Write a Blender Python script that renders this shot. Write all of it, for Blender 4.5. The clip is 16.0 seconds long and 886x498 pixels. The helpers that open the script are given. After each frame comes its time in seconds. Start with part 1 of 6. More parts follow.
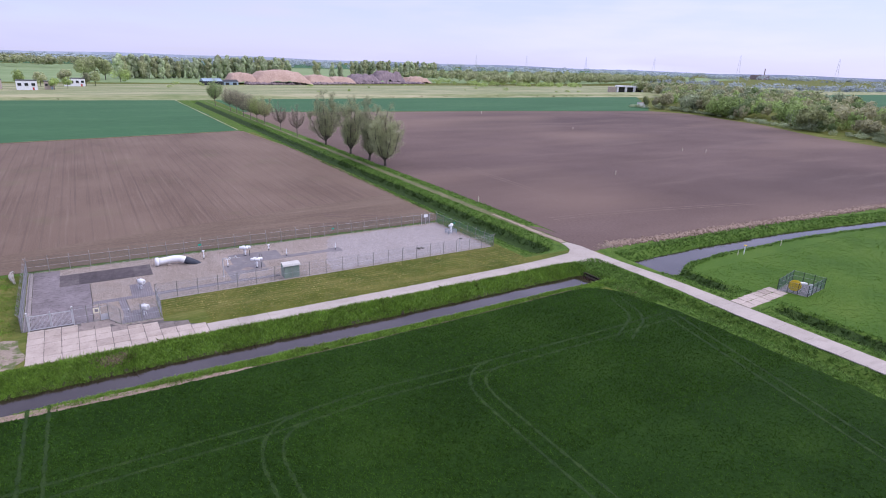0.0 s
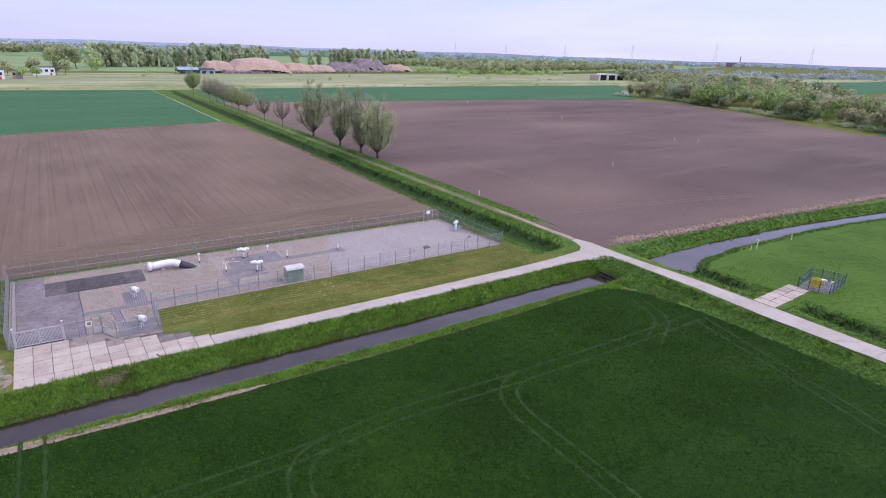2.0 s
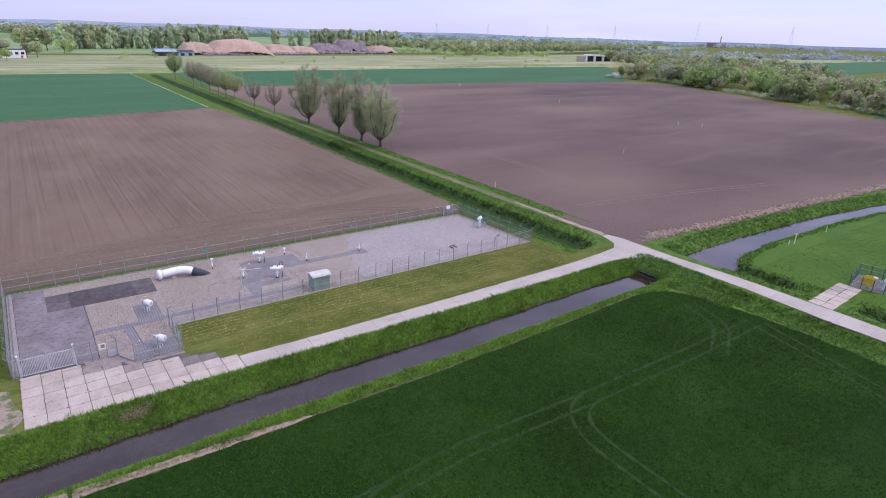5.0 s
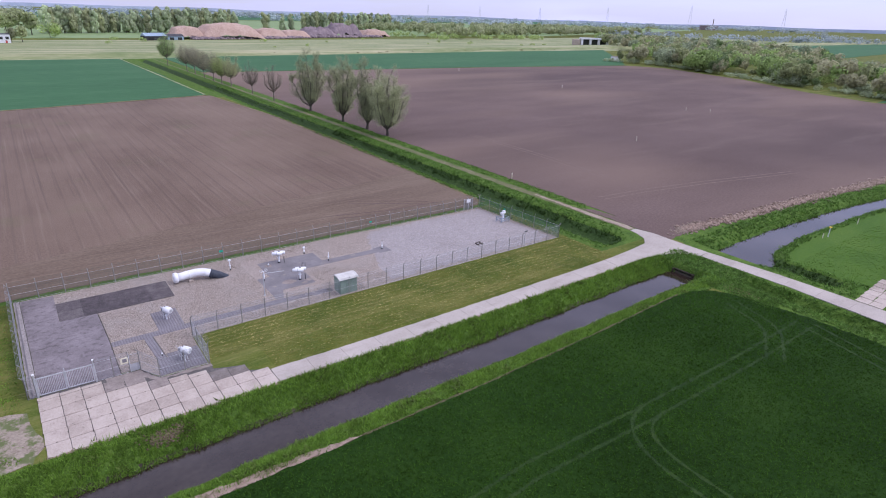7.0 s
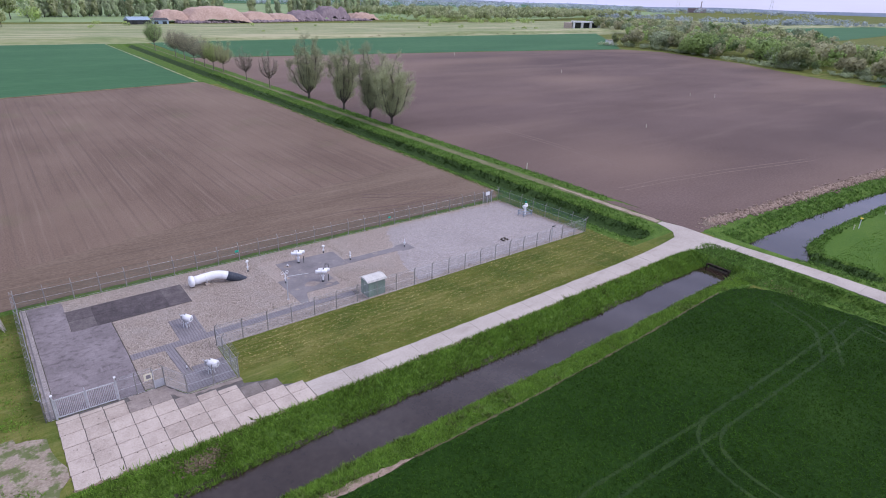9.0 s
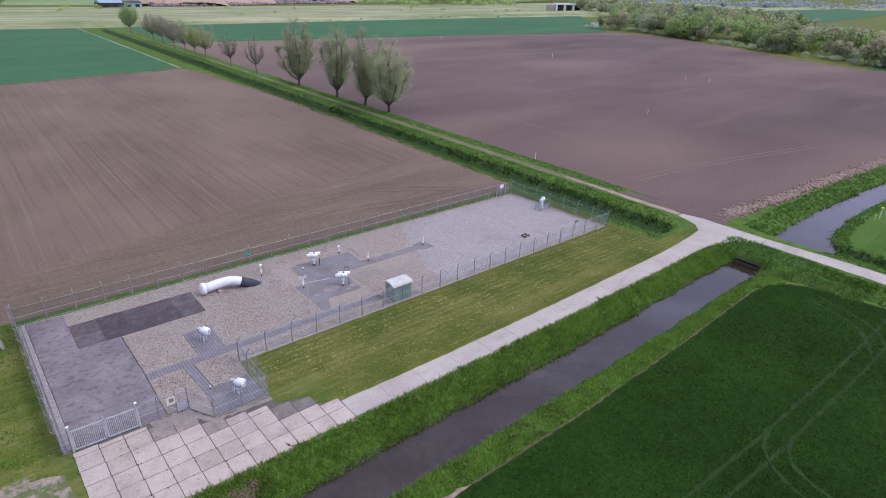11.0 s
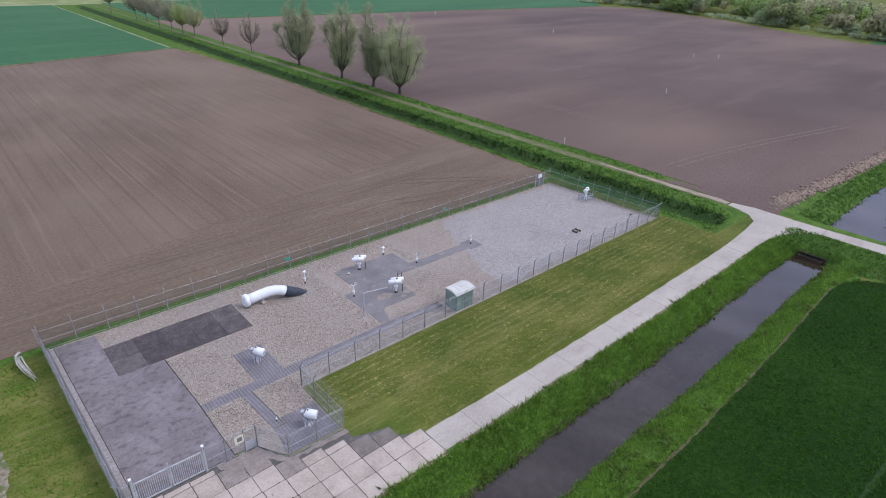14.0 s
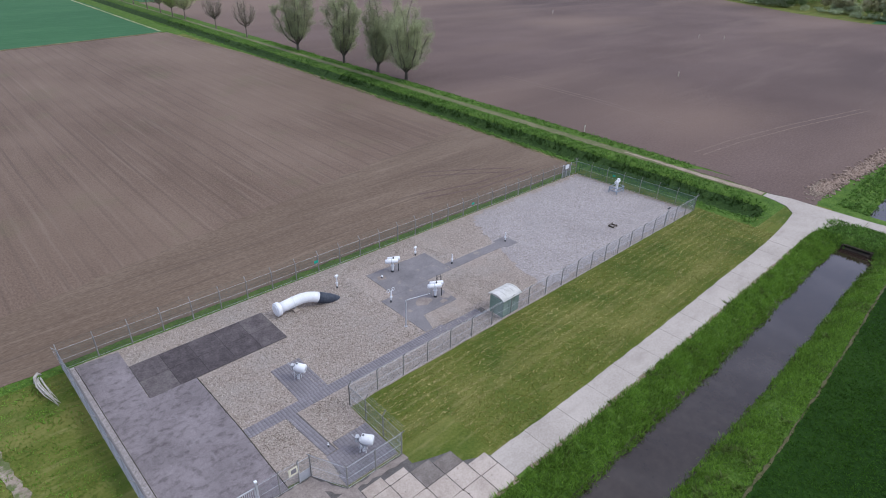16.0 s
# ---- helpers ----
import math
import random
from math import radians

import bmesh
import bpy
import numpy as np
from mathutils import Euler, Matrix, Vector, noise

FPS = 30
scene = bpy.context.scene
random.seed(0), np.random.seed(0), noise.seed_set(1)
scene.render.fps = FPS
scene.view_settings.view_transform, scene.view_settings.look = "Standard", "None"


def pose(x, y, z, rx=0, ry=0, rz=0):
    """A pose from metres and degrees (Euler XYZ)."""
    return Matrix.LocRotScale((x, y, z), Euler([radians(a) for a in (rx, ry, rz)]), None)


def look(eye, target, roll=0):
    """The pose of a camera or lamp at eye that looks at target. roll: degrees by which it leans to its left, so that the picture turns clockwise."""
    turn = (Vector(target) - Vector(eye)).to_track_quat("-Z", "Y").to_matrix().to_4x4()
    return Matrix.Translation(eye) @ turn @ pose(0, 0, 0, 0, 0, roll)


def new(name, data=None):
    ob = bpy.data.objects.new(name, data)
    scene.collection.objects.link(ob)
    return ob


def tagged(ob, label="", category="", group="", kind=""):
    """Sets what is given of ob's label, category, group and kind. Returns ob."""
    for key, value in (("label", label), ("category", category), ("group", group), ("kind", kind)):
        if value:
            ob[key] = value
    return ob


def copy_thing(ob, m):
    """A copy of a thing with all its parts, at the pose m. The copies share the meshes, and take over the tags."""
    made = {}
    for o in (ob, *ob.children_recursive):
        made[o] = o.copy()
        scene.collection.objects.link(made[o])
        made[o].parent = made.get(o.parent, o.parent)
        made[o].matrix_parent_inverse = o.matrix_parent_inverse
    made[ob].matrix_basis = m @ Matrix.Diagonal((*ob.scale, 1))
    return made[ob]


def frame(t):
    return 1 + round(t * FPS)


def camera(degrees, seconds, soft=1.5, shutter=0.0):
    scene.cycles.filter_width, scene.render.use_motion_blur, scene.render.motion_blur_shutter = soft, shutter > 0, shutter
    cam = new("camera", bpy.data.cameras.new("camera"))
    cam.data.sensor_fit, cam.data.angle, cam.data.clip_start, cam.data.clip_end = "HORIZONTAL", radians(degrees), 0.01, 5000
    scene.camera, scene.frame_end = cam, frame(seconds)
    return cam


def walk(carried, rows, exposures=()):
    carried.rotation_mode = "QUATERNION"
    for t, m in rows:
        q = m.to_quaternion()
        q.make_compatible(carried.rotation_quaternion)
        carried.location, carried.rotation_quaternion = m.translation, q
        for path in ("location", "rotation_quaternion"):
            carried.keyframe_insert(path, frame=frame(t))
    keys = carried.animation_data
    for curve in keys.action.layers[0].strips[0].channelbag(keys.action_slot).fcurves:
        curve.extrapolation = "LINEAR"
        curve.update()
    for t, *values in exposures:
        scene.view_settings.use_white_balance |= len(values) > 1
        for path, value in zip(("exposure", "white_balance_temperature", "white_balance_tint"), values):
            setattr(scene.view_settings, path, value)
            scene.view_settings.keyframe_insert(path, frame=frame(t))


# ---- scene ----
cam = camera(75.0, 16.0, soft=1.0)
METRES, EYE, TILT, LEAN, TURN = 60.6, 35.9, 0.0, 0.0, -31.9
ROWS = [
    (0.0, 0.0, 0.0, 0.0, 0.6, -18.04, -1.84),
    (0.5, -0.022, 0.0217, 0.0001, 0.1, -18.34, -1.85),
    (1.0, -0.044, 0.0429, 0.0006, -0.46, -18.57, -1.84),
    (1.5, -0.0654, 0.064, 0.0016, -0.94, -18.83, -1.85),
    (2.0, -0.0874, 0.0852, 0.0032, -1.5, -19.08, -1.85),
    (2.5, -0.1101, 0.1063, 0.0043, -1.94, -19.28, -1.86),
    (3.0, -0.132, 0.1276, 0.0054, -2.25, -19.65, -1.85),
    (5.5, -0.2427, 0.2348, 0.011, -3.66, -21.11, -1.78),
    (6.0, -0.2657, 0.2566, 0.0118, -3.86, -21.53, -1.75),
    (6.5, -0.2886, 0.2782, 0.013, -4.1, -21.85, -1.74),
    (7.0, -0.3112, 0.2997, 0.0136, -4.35, -22.22, -1.71),
    (7.5, -0.334, 0.3209, 0.0135, -4.62, -22.58, -1.69),
    (8.0, -0.3565, 0.3421, 0.0135, -4.97, -22.96, -1.67),
    (8.5, -0.3795, 0.3633, 0.013, -5.33, -23.32, -1.68),
    (9.0, -0.4022, 0.3846, 0.0125, -5.63, -23.64, -1.67),
    (11.5, -0.516, 0.4947, 0.0131, -8.12, -25.49, -1.67),
    (12.0, -0.539, 0.5166, 0.013, -8.37, -25.87, -1.65),
    (12.5, -0.5625, 0.5387, 0.013, -8.63, -26.23, -1.63),
    (13.0, -0.5854, 0.5606, 0.0133, -8.98, -26.59, -1.62),
    (13.5, -0.6083, 0.5824, 0.0125, -9.21, -26.97, -1.59),
    (14.0, -0.6298, 0.605, 0.0124, -9.62, -27.29, -1.56),
    (14.5, -0.6515, 0.6279, 0.0123, -10.04, -27.73, -1.54),
    (15.0, -0.6732, 0.6511, 0.0112, -10.36, -28.1, -1.51),
    (15.5, -0.6937, 0.6753, 0.0105, -10.62, -28.53, -1.51),
    (16.0, -0.714, 0.699, 0.0085, -10.96, -28.94, -1.5),
]
walk(cam, [(t, pose(0, 0, EYE, TILT, LEAN, TURN) @ pose(METRES * x, METRES * y, METRES * z, 90 + pitch, roll, yaw)) for t, x, y, z, yaw, pitch, roll in ROWS], exposures=[(0.0, 0.03, 6150, 22), (8.0, -0.08, 6070, 19), (12.5, -0.12, 6060, 14), (16.0, -0.16, 6120, 7)])

# ---- world, sun, exposure ----
SUN_AZ, SUN_EL = 138.0, 48.0         # degrees clockwise from +y, and above the horizon
world = bpy.data.worlds.new("sky")
scene.world = world
world.use_nodes = True
wn = world.node_tree
sky = wn.nodes.new("ShaderNodeTexSky")
sky.sky_type = "NISHITA"
sky.sun_disc = False
sky.sun_elevation, sky.sun_rotation = radians(SUN_EL), radians(SUN_AZ)
sky.air_density, sky.dust_density, sky.ozone_density = 1.0, 0.5, 3.0
# thin high cloud over the clear sky, brighter towards the zenith
coord = wn.nodes.new("ShaderNodeTexCoord")
split = wn.nodes.new("ShaderNodeSeparateXYZ")
wn.links.new(coord.outputs["Generated"], split.inputs[0])
veil = wn.nodes.new("ShaderNodeValToRGB")
els = veil.color_ramp.elements
els[0].position, els[0].color = 0.0, (5.1, 5.3, 7.8, 1)
els[1].position, els[1].color = 1.0, (12.3, 12.3, 13.6, 1)
els.new(0.10).color = (4.9, 5.25, 8.0, 1)
els.new(0.26).color = (6.0, 6.3, 8.7, 1)
els.new(0.46).color = (8.7, 9.0, 12.4, 1)
wn.links.new(split.outputs["Z"], veil.inputs[0])
side = wn.nodes.new("ShaderNodeMapRange")
side.inputs["From Min"].default_value, side.inputs["From Max"].default_value = -0.2, 1.0
side.inputs["To Min"].default_value, side.inputs["To Max"].default_value = 0.95, 1.3
wn.links.new(split.outputs["X"], side.inputs["Value"])
glow = wn.nodes.new("ShaderNodeVectorMath")
glow.operation = "SCALE"
wn.links.new(veil.outputs[0], glow.inputs[0])
wn.links.new(side.outputs[0], glow.inputs["Scale"])
stretch = wn.nodes.new("ShaderNodeMapping")
stretch.inputs["Scale"].default_value = (2.2, 2.2, 14.0)
wn.links.new(coord.outputs["Generated"], stretch.inputs[0])
wisps = wn.nodes.new("ShaderNodeTexNoise")
wisps.inputs["Scale"].default_value, wisps.inputs["Detail"].default_value = 2.2, 6
wn.links.new(stretch.outputs[0], wisps.inputs["Vector"])
lift = wn.nodes.new("ShaderNodeMapRange")
lift.inputs["From Min"].default_value, lift.inputs["From Max"].default_value = 0.42, 0.72
lift.inputs["To Min"].default_value, lift.inputs["To Max"].default_value = 0.62, 1.0
wn.links.new(wisps.outputs["Fac"], lift.inputs["Value"])
cover = wn.nodes.new("ShaderNodeMix")
cover.data_type = "RGBA"
wn.links.new(lift.outputs[0], cover.inputs["Factor"])
wn.links.new(sky.outputs[0], cover.inputs["A"])
wn.links.new(glow.outputs[0], cover.inputs["B"])
wn.links.new(cover.outputs["Result"], wn.nodes["Background"].inputs[0])
wn.nodes["Background"].inputs[1].default_value = 0.13
sun = new("sun", bpy.data.lights.new("sun", "SUN"))
sun.data.energy, sun.data.angle, sun.data.color = 1.5, radians(18), (1.0, 0.95, 0.88)
sun_to = Vector((math.sin(radians(SUN_AZ)) * math.cos(radians(SUN_EL)), math.cos(radians(SUN_AZ)) * math.cos(radians(SUN_EL)), math.sin(radians(SUN_EL))))
sun.matrix_world = look(sun_to * 300, (0, 0, 0))


# ---- materials ----
def material(name, colours, size=1.0, size2=0.1, rough=0.9, metal=0.0, bump=0.0, bump_size=0.05, stretch=(1, 1, 1), per_object=0.0, per_island=0.0, spread=0.5, turn=0.0, gloss=0.25):
    """Colours: dark, middle, light. size and size2: metres of the coarse and the fine variation."""
    m = bpy.data.materials.new(name)
    m.use_nodes = True
    nt = m.node_tree
    N, L = nt.nodes, nt.links
    bsdf = N["Principled BSDF"]
    bsdf.inputs["Roughness"].default_value = rough
    bsdf.inputs["Metallic"].default_value = metal
    bsdf.inputs["Specular IOR Level"].default_value = gloss
    geo = N.new("ShaderNodeNewGeometry")
    mp = N.new("ShaderNodeMapping")
    mp.inputs["Rotation"].default_value = (0, 0, radians(turn))
    mp.inputs["Scale"].default_value = stretch
    L.new(geo.outputs["Position"], mp.inputs["Vector"])

    def cloud(s, detail):
        n = N.new("ShaderNodeTexNoise")
        n.inputs["Scale"].default_value = 1.0 / s
        n.inputs["Detail"].default_value = detail
        n.inputs["Roughness"].default_value = 0.6
        L.new(mp.outputs[0], n.inputs["Vector"])
        return n.outputs["Fac"]

    def maths(op, a, b):
        n = N.new("ShaderNodeMath")
        n.operation = op
        for i, v in enumerate((a, b)):
            if isinstance(v, (int, float)):
                n.inputs[i].default_value = v
            else:
                L.new(v, n.inputs[i])
        return n.outputs[0]

    fac = maths("ADD", maths("MULTIPLY", cloud(size, 4), spread), maths("MULTIPLY", cloud(size2, 3), 1 - spread))
    if per_object:
        info = N.new("ShaderNodeObjectInfo")
        fac = maths("ADD", fac, maths("MULTIPLY", maths("SUBTRACT", info.outputs["Random"], 0.5), per_object))
    if per_island:
        fac = maths("ADD", fac, maths("MULTIPLY", maths("SUBTRACT", geo.outputs["Random Per Island"], 0.5), per_island))
    ramp = N.new("ShaderNodeValToRGB")
    ramp.color_ramp.elements[0].position, ramp.color_ramp.elements[1].position = 0.34, 0.66
    ramp.color_ramp.elements[0].color = (*colours[0], 1)
    ramp.color_ramp.elements[1].color = (*colours[2], 1)
    ramp.color_ramp.elements.new(0.5).color = (*colours[1], 1)
    L.new(fac, ramp.inputs[0])
    L.new(ramp.outputs[0], bsdf.inputs["Base Color"])
    if bump:
        b = N.new("ShaderNodeBump")
        b.inputs["Strength"].default_value = 1.0
        b.inputs["Distance"].default_value = bump
        L.new(cloud(bump_size, 3), b.inputs["Height"])
        L.new(b.outputs[0], bsdf.inputs["Normal"])
    m["nodes_out"] = ramp.name
    return m


def shade(c, k):
    return tuple(v * k for v in c)


def tri(c, lo=0.65, hi=1.35):
    return (shade(c, lo), c, shade(c, hi))


def layer(m, colour, amount, fac_name, **kw):
    """Mix a further colour over the base colour of m by a texture: 'stripes' (bands), 'blotch' (noise) or 'grid' (joints)."""
    nt = m.node_tree
    N, L = nt.nodes, nt.links
    bsdf = N["Principled BSDF"]
    old = bsdf.inputs["Base Color"].links[0].from_socket
    geo = N.new("ShaderNodeNewGeometry")
    mp = N.new("ShaderNodeMapping")
    mp.inputs["Rotation"].default_value = (0, 0, radians(kw.get("turn", 0)))
    mp.inputs["Scale"].default_value = kw.get("stretch", (1, 1, 1))
    L.new(geo.outputs["Position"], mp.inputs["Vector"])
    if fac_name == "stripes":
        tex = N.new("ShaderNodeTexWave")
        tex.inputs["Scale"].default_value = 0.314 / kw["size"]
        tex.inputs["Distortion"].default_value = kw.get("wobble", 1.0)
        tex.inputs["Detail"].default_value = 2
        tex.inputs["Detail Scale"].default_value = kw.get("wobble_scale", 0.6)
        out = tex.outputs["Fac"]
    elif fac_name == "grid":
        tex = N.new("ShaderNodeTexBrick")
        tex.offset = kw.get("offset", 0.0)
        tex.inputs["Scale"].default_value = 1.0
        tex.inputs["Brick Width"].default_value = kw["size"]
        tex.inputs["Row Height"].default_value = kw["size"]
        tex.inputs["Mortar Size"].default_value = kw.get("joint", 0.012)
        tex.inputs["Mortar Smooth"].default_value = 0.3
        out = tex.outputs["Fac"]
    elif fac_name == "slope":
        tex = N.new("ShaderNodeTexNoise")
        tex.inputs["Scale"].default_value = 1.0 / kw["size"]
        axes = N.new("ShaderNodeVectorMath")
        axes.operation = "DOT_PRODUCT"
        axes.inputs[1].default_value = kw["along"]
        L.new(geo.outputs["Position"], axes.inputs[0])
        rough_edge = N.new("ShaderNodeMath")
        rough_edge.operation = "MULTIPLY_ADD"
        rough_edge.inputs[1].default_value = kw["wander"]
        L.new(tex.outputs["Fac"], rough_edge.inputs[0])
        L.new(axes.outputs["Value"], rough_edge.inputs[2])
        out = rough_edge.outputs[0]
    elif fac_name == "cells":
        tex = N.new("ShaderNodeTexVoronoi")
        tex.inputs["Scale"].default_value = 1.0 / kw["size"]
        sep = N.new("ShaderNodeSeparateColor")
        L.new(tex.outputs["Color"], sep.inputs[0])
        out = sep.outputs[0]
    else:
        tex = N.new("ShaderNodeTexNoise")
        tex.inputs["Scale"].default_value = 1.0 / kw["size"]
        tex.inputs["Detail"].default_value = kw.get("detail", 4)
        tex.inputs["Roughness"].default_value = 0.62
        out = tex.outputs["Fac"]
    L.new(mp.outputs[0], tex.inputs["Vector"])
    r = N.new("ShaderNodeMapRange")
    r.inputs["From Min"].default_value, r.inputs["From Max"].default_value = kw.get("low", 0.5), kw.get("high", 0.7)
    r.inputs["To Max"].default_value = amount
    L.new(out, r.inputs["Value"])
    mix = N.new("ShaderNodeMix")
    mix.data_type = "RGBA"
    L.new(r.outputs[0], mix.inputs["Factor"])
    L.new(old, mix.inputs["A"])
    mix.inputs["B"].default_value = (*colour, 1)
    L.new(mix.outputs["Result"], bsdf.inputs["Base Color"])
    return m


M = {}
M["grass"] = material("verge grass", ((0.060, 0.088, 0.015), (0.106, 0.129, 0.024), (0.170, 0.170, 0.048)), 6, 0.25, bump=0.05, bump_size=0.2, spread=0.55, gloss=0.1)
layer(M["grass"], (0.27, 0.24, 0.10), 0.45, "blotch", size=0.7, stretch=(0.22, 1.0, 1), low=0.53, high=0.68, detail=8, turn=1)
layer(M["grass"], (0.20, 0.19, 0.06), 0.5, "blotch", size=2.5, stretch=(0.05, 1.0, 1), low=0.5, high=0.62)
layer(M["grass"], (0.05, 0.092, 0.014), 0.7, "blotch", size=7, low=0.52, high=0.68)
M["straw"] = material("dry dike grass", ((0.14, 0.185, 0.065), (0.21, 0.245, 0.105), (0.34, 0.335, 0.18)), 25, 3, stretch=(0.3, 1, 1))
layer(M["straw"], (0.46, 0.42, 0.27), 0.7, "blotch", size=9, stretch=(0.06, 1, 1), low=0.49, high=0.64, detail=6)
layer(M["straw"], (0.10, 0.17, 0.05), 0.6, "blotch", size=14, stretch=(0.12, 1, 1), low=0.55, high=0.7, detail=5, turn=3)
M["mud"] = material("wet bank mud", ((0.025, 0.020, 0.014), (0.045, 0.036, 0.025), (0.075, 0.06, 0.04)), 0.8, 0.15, rough=0.6, bump=0.04, bump_size=0.15)
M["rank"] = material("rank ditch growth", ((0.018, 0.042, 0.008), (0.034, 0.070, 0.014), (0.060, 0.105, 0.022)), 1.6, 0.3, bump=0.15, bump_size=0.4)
M["lush"] = material("lush bank grass", ((0.036, 0.076, 0.013), (0.074, 0.138, 0.022), (0.125, 0.195, 0.038)), 2.0, 0.3, bump=0.12, bump_size=0.3, gloss=0.1)
M["meadow"] = material("meadow grass", ((0.034, 0.090, 0.005), (0.054, 0.122, 0.008), (0.086, 0.150, 0.016)), 12, 0.4, bump=0.05, bump_size=0.25)
M["crop"] = material("young wheat", ((0.008, 0.025, 0.003), (0.014, 0.040, 0.005), (0.026, 0.060, 0.008)), 14, 0.35, bump=0.08, bump_size=0.18, spread=0.6, gloss=0.08)
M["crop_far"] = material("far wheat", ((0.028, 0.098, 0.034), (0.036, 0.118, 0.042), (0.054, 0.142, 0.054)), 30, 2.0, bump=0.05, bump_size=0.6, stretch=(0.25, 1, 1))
M["soil"] = material("tilled soil", ((0.106, 0.071, 0.050), (0.152, 0.106, 0.076), (0.200, 0.146, 0.108)), 24, 0.22, bump=0.07, bump_size=0.22, stretch=(1, 0.5, 1), spread=0.5)
layer(M["soil"], (0.080, 0.058, 0.043), 0.30, "stripes", size=2.9, wobble=3.5, wobble_scale=0.2, low=0.90, high=1.0, stretch=(1, 0.012, 1), turn=-1)
layer(M["soil"], (0.090, 0.066, 0.050), 0.45, "blotch", size=0.42, stretch=(1.0, 0.008, 1), low=0.56, high=0.72, turn=-1, detail=4)
layer(M["soil"], (0.20, 0.145, 0.105), 0.55, "blotch", size=40, stretch=(1.0, 0.5, 1), low=0.46, high=0.64, detail=3)
layer(M["soil"], (0.25, 0.195, 0.15), 0.34, "blotch", size=0.7, stretch=(1.0, 0.02, 1), low=0.54, high=0.72, turn=-1)
layer(M["soil"], (0.13, 0.125, 0.06), 0.35, "blotch", size=16, low=0.56, high=0.72, detail=5)
M["headland"] = material("turned headland soil", ((0.108, 0.074, 0.050), (0.150, 0.108, 0.075), (0.20, 0.150, 0.108)), 12, 0.22, bump=0.07, bump_size=0.22, stretch=(0.4, 1, 1), spread=0.45)
layer(M["headland"], (0.082, 0.060, 0.045), 0.5, "blotch", size=0.6, stretch=(0.02, 1.0, 1), low=0.52, high=0.70, turn=3, detail=4)
layer(M["headland"], (0.26, 0.20, 0.15), 0.4, "blotch", size=0.8, stretch=(0.06, 1.0, 1), low=0.55, high=0.72, turn=-4, detail=5)
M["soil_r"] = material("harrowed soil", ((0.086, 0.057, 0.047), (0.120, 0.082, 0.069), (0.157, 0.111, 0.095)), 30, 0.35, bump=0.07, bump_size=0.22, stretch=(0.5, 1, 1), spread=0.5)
# broad dark areas put cloud shade over the field into the soil colour
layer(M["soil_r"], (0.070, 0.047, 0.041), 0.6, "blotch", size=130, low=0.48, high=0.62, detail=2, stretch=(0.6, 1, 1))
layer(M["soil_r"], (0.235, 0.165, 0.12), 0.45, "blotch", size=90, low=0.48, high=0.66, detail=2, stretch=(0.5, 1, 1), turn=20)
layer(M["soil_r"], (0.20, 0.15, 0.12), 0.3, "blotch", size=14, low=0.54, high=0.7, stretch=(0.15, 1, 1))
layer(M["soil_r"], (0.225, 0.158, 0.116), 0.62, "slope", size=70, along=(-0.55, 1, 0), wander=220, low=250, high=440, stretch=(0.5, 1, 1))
M["mark"] = material("pale wheel marks", ((0.13, 0.092, 0.074), (0.175, 0.128, 0.102), (0.22, 0.165, 0.135)), 2, 0.3)
M["clod"] = material("dry clods", ((0.17, 0.12, 0.09), (0.27, 0.20, 0.155), (0.36, 0.275, 0.215)), 1, 0.2, bump=0.04, bump_size=0.1, per_island=0.3)
M["bare"] = material("sandy bare soil", ((0.20, 0.155, 0.11), (0.30, 0.24, 0.18), (0.40, 0.33, 0.26)), 2.5, 0.25, bump=0.03, bump_size=0.1)
M["bare_worn"] = material("trodden sandy soil", ((0.19, 0.15, 0.11), (0.29, 0.24, 0.185), (0.39, 0.33, 0.265)), 2.5, 0.25, bump=0.03, bump_size=0.1)
layer(M["bare_worn"], (0.085, 0.12, 0.028), 0.85, "blotch", size=1.6, low=0.47, high=0.56, detail=9)
M["track"] = material("worn farm track", ((0.075, 0.100, 0.030), (0.125, 0.130, 0.055), (0.22, 0.195, 0.115)), 3, 0.3, bump=0.04, bump_size=0.15, stretch=(1, 0.25, 1))
M["stain"] = material("stained concrete", ((0.18, 0.15, 0.13), (0.26, 0.22, 0.195), (0.33, 0.285, 0.255)), 0.8, 0.12, bump=0.004, bump_size=0.05)
M["road"] = material("pale road concrete", ((0.33, 0.29, 0.25), (0.41, 0.365, 0.32), (0.47, 0.42, 0.37)), 6, 0.15, bump=0.004, bump_size=0.05, per_object=0.06)
layer(M["road"], (0.27, 0.235, 0.20), 0.45, "blotch", size=1.6, low=0.52, high=0.7, stretch=(0.35, 1, 1), detail=7)
layer(M["road"], (0.16, 0.135, 0.11), 0.6, "blotch", size=0.5, low=0.66, high=0.76, detail=5)
M["concrete"] = material("pale concrete", ((0.315, 0.262, 0.219), (0.425, 0.360, 0.305), (0.50, 0.432, 0.372)), 2.2, 0.12, bump=0.004, bump_size=0.05, per_object=0.15)
layer(M["concrete"], (0.20, 0.165, 0.14), 0.5, "blotch", size=1.4, low=0.56, high=0.76)
layer(M["concrete"], (0.09, 0.075, 0.06), 0.7, "blotch", size=0.35, low=0.66, high=0.74, detail=3)
M["gravel"] = material("pebble gravel", ((0.205, 0.164, 0.133), (0.298, 0.247, 0.208), (0.405, 0.348, 0.302)), 7, 0.06, bump=0.04, bump_size=0.06, spread=0.2)
layer(M["gravel"], (0.56, 0.50, 0.445), 0.45, "cells", size=0.085, low=0.55, high=0.95)
layer(M["gravel"], (0.11, 0.083, 0.065), 0.55, "cells", size=0.095, low=0.55, high=0.95, turn=33)
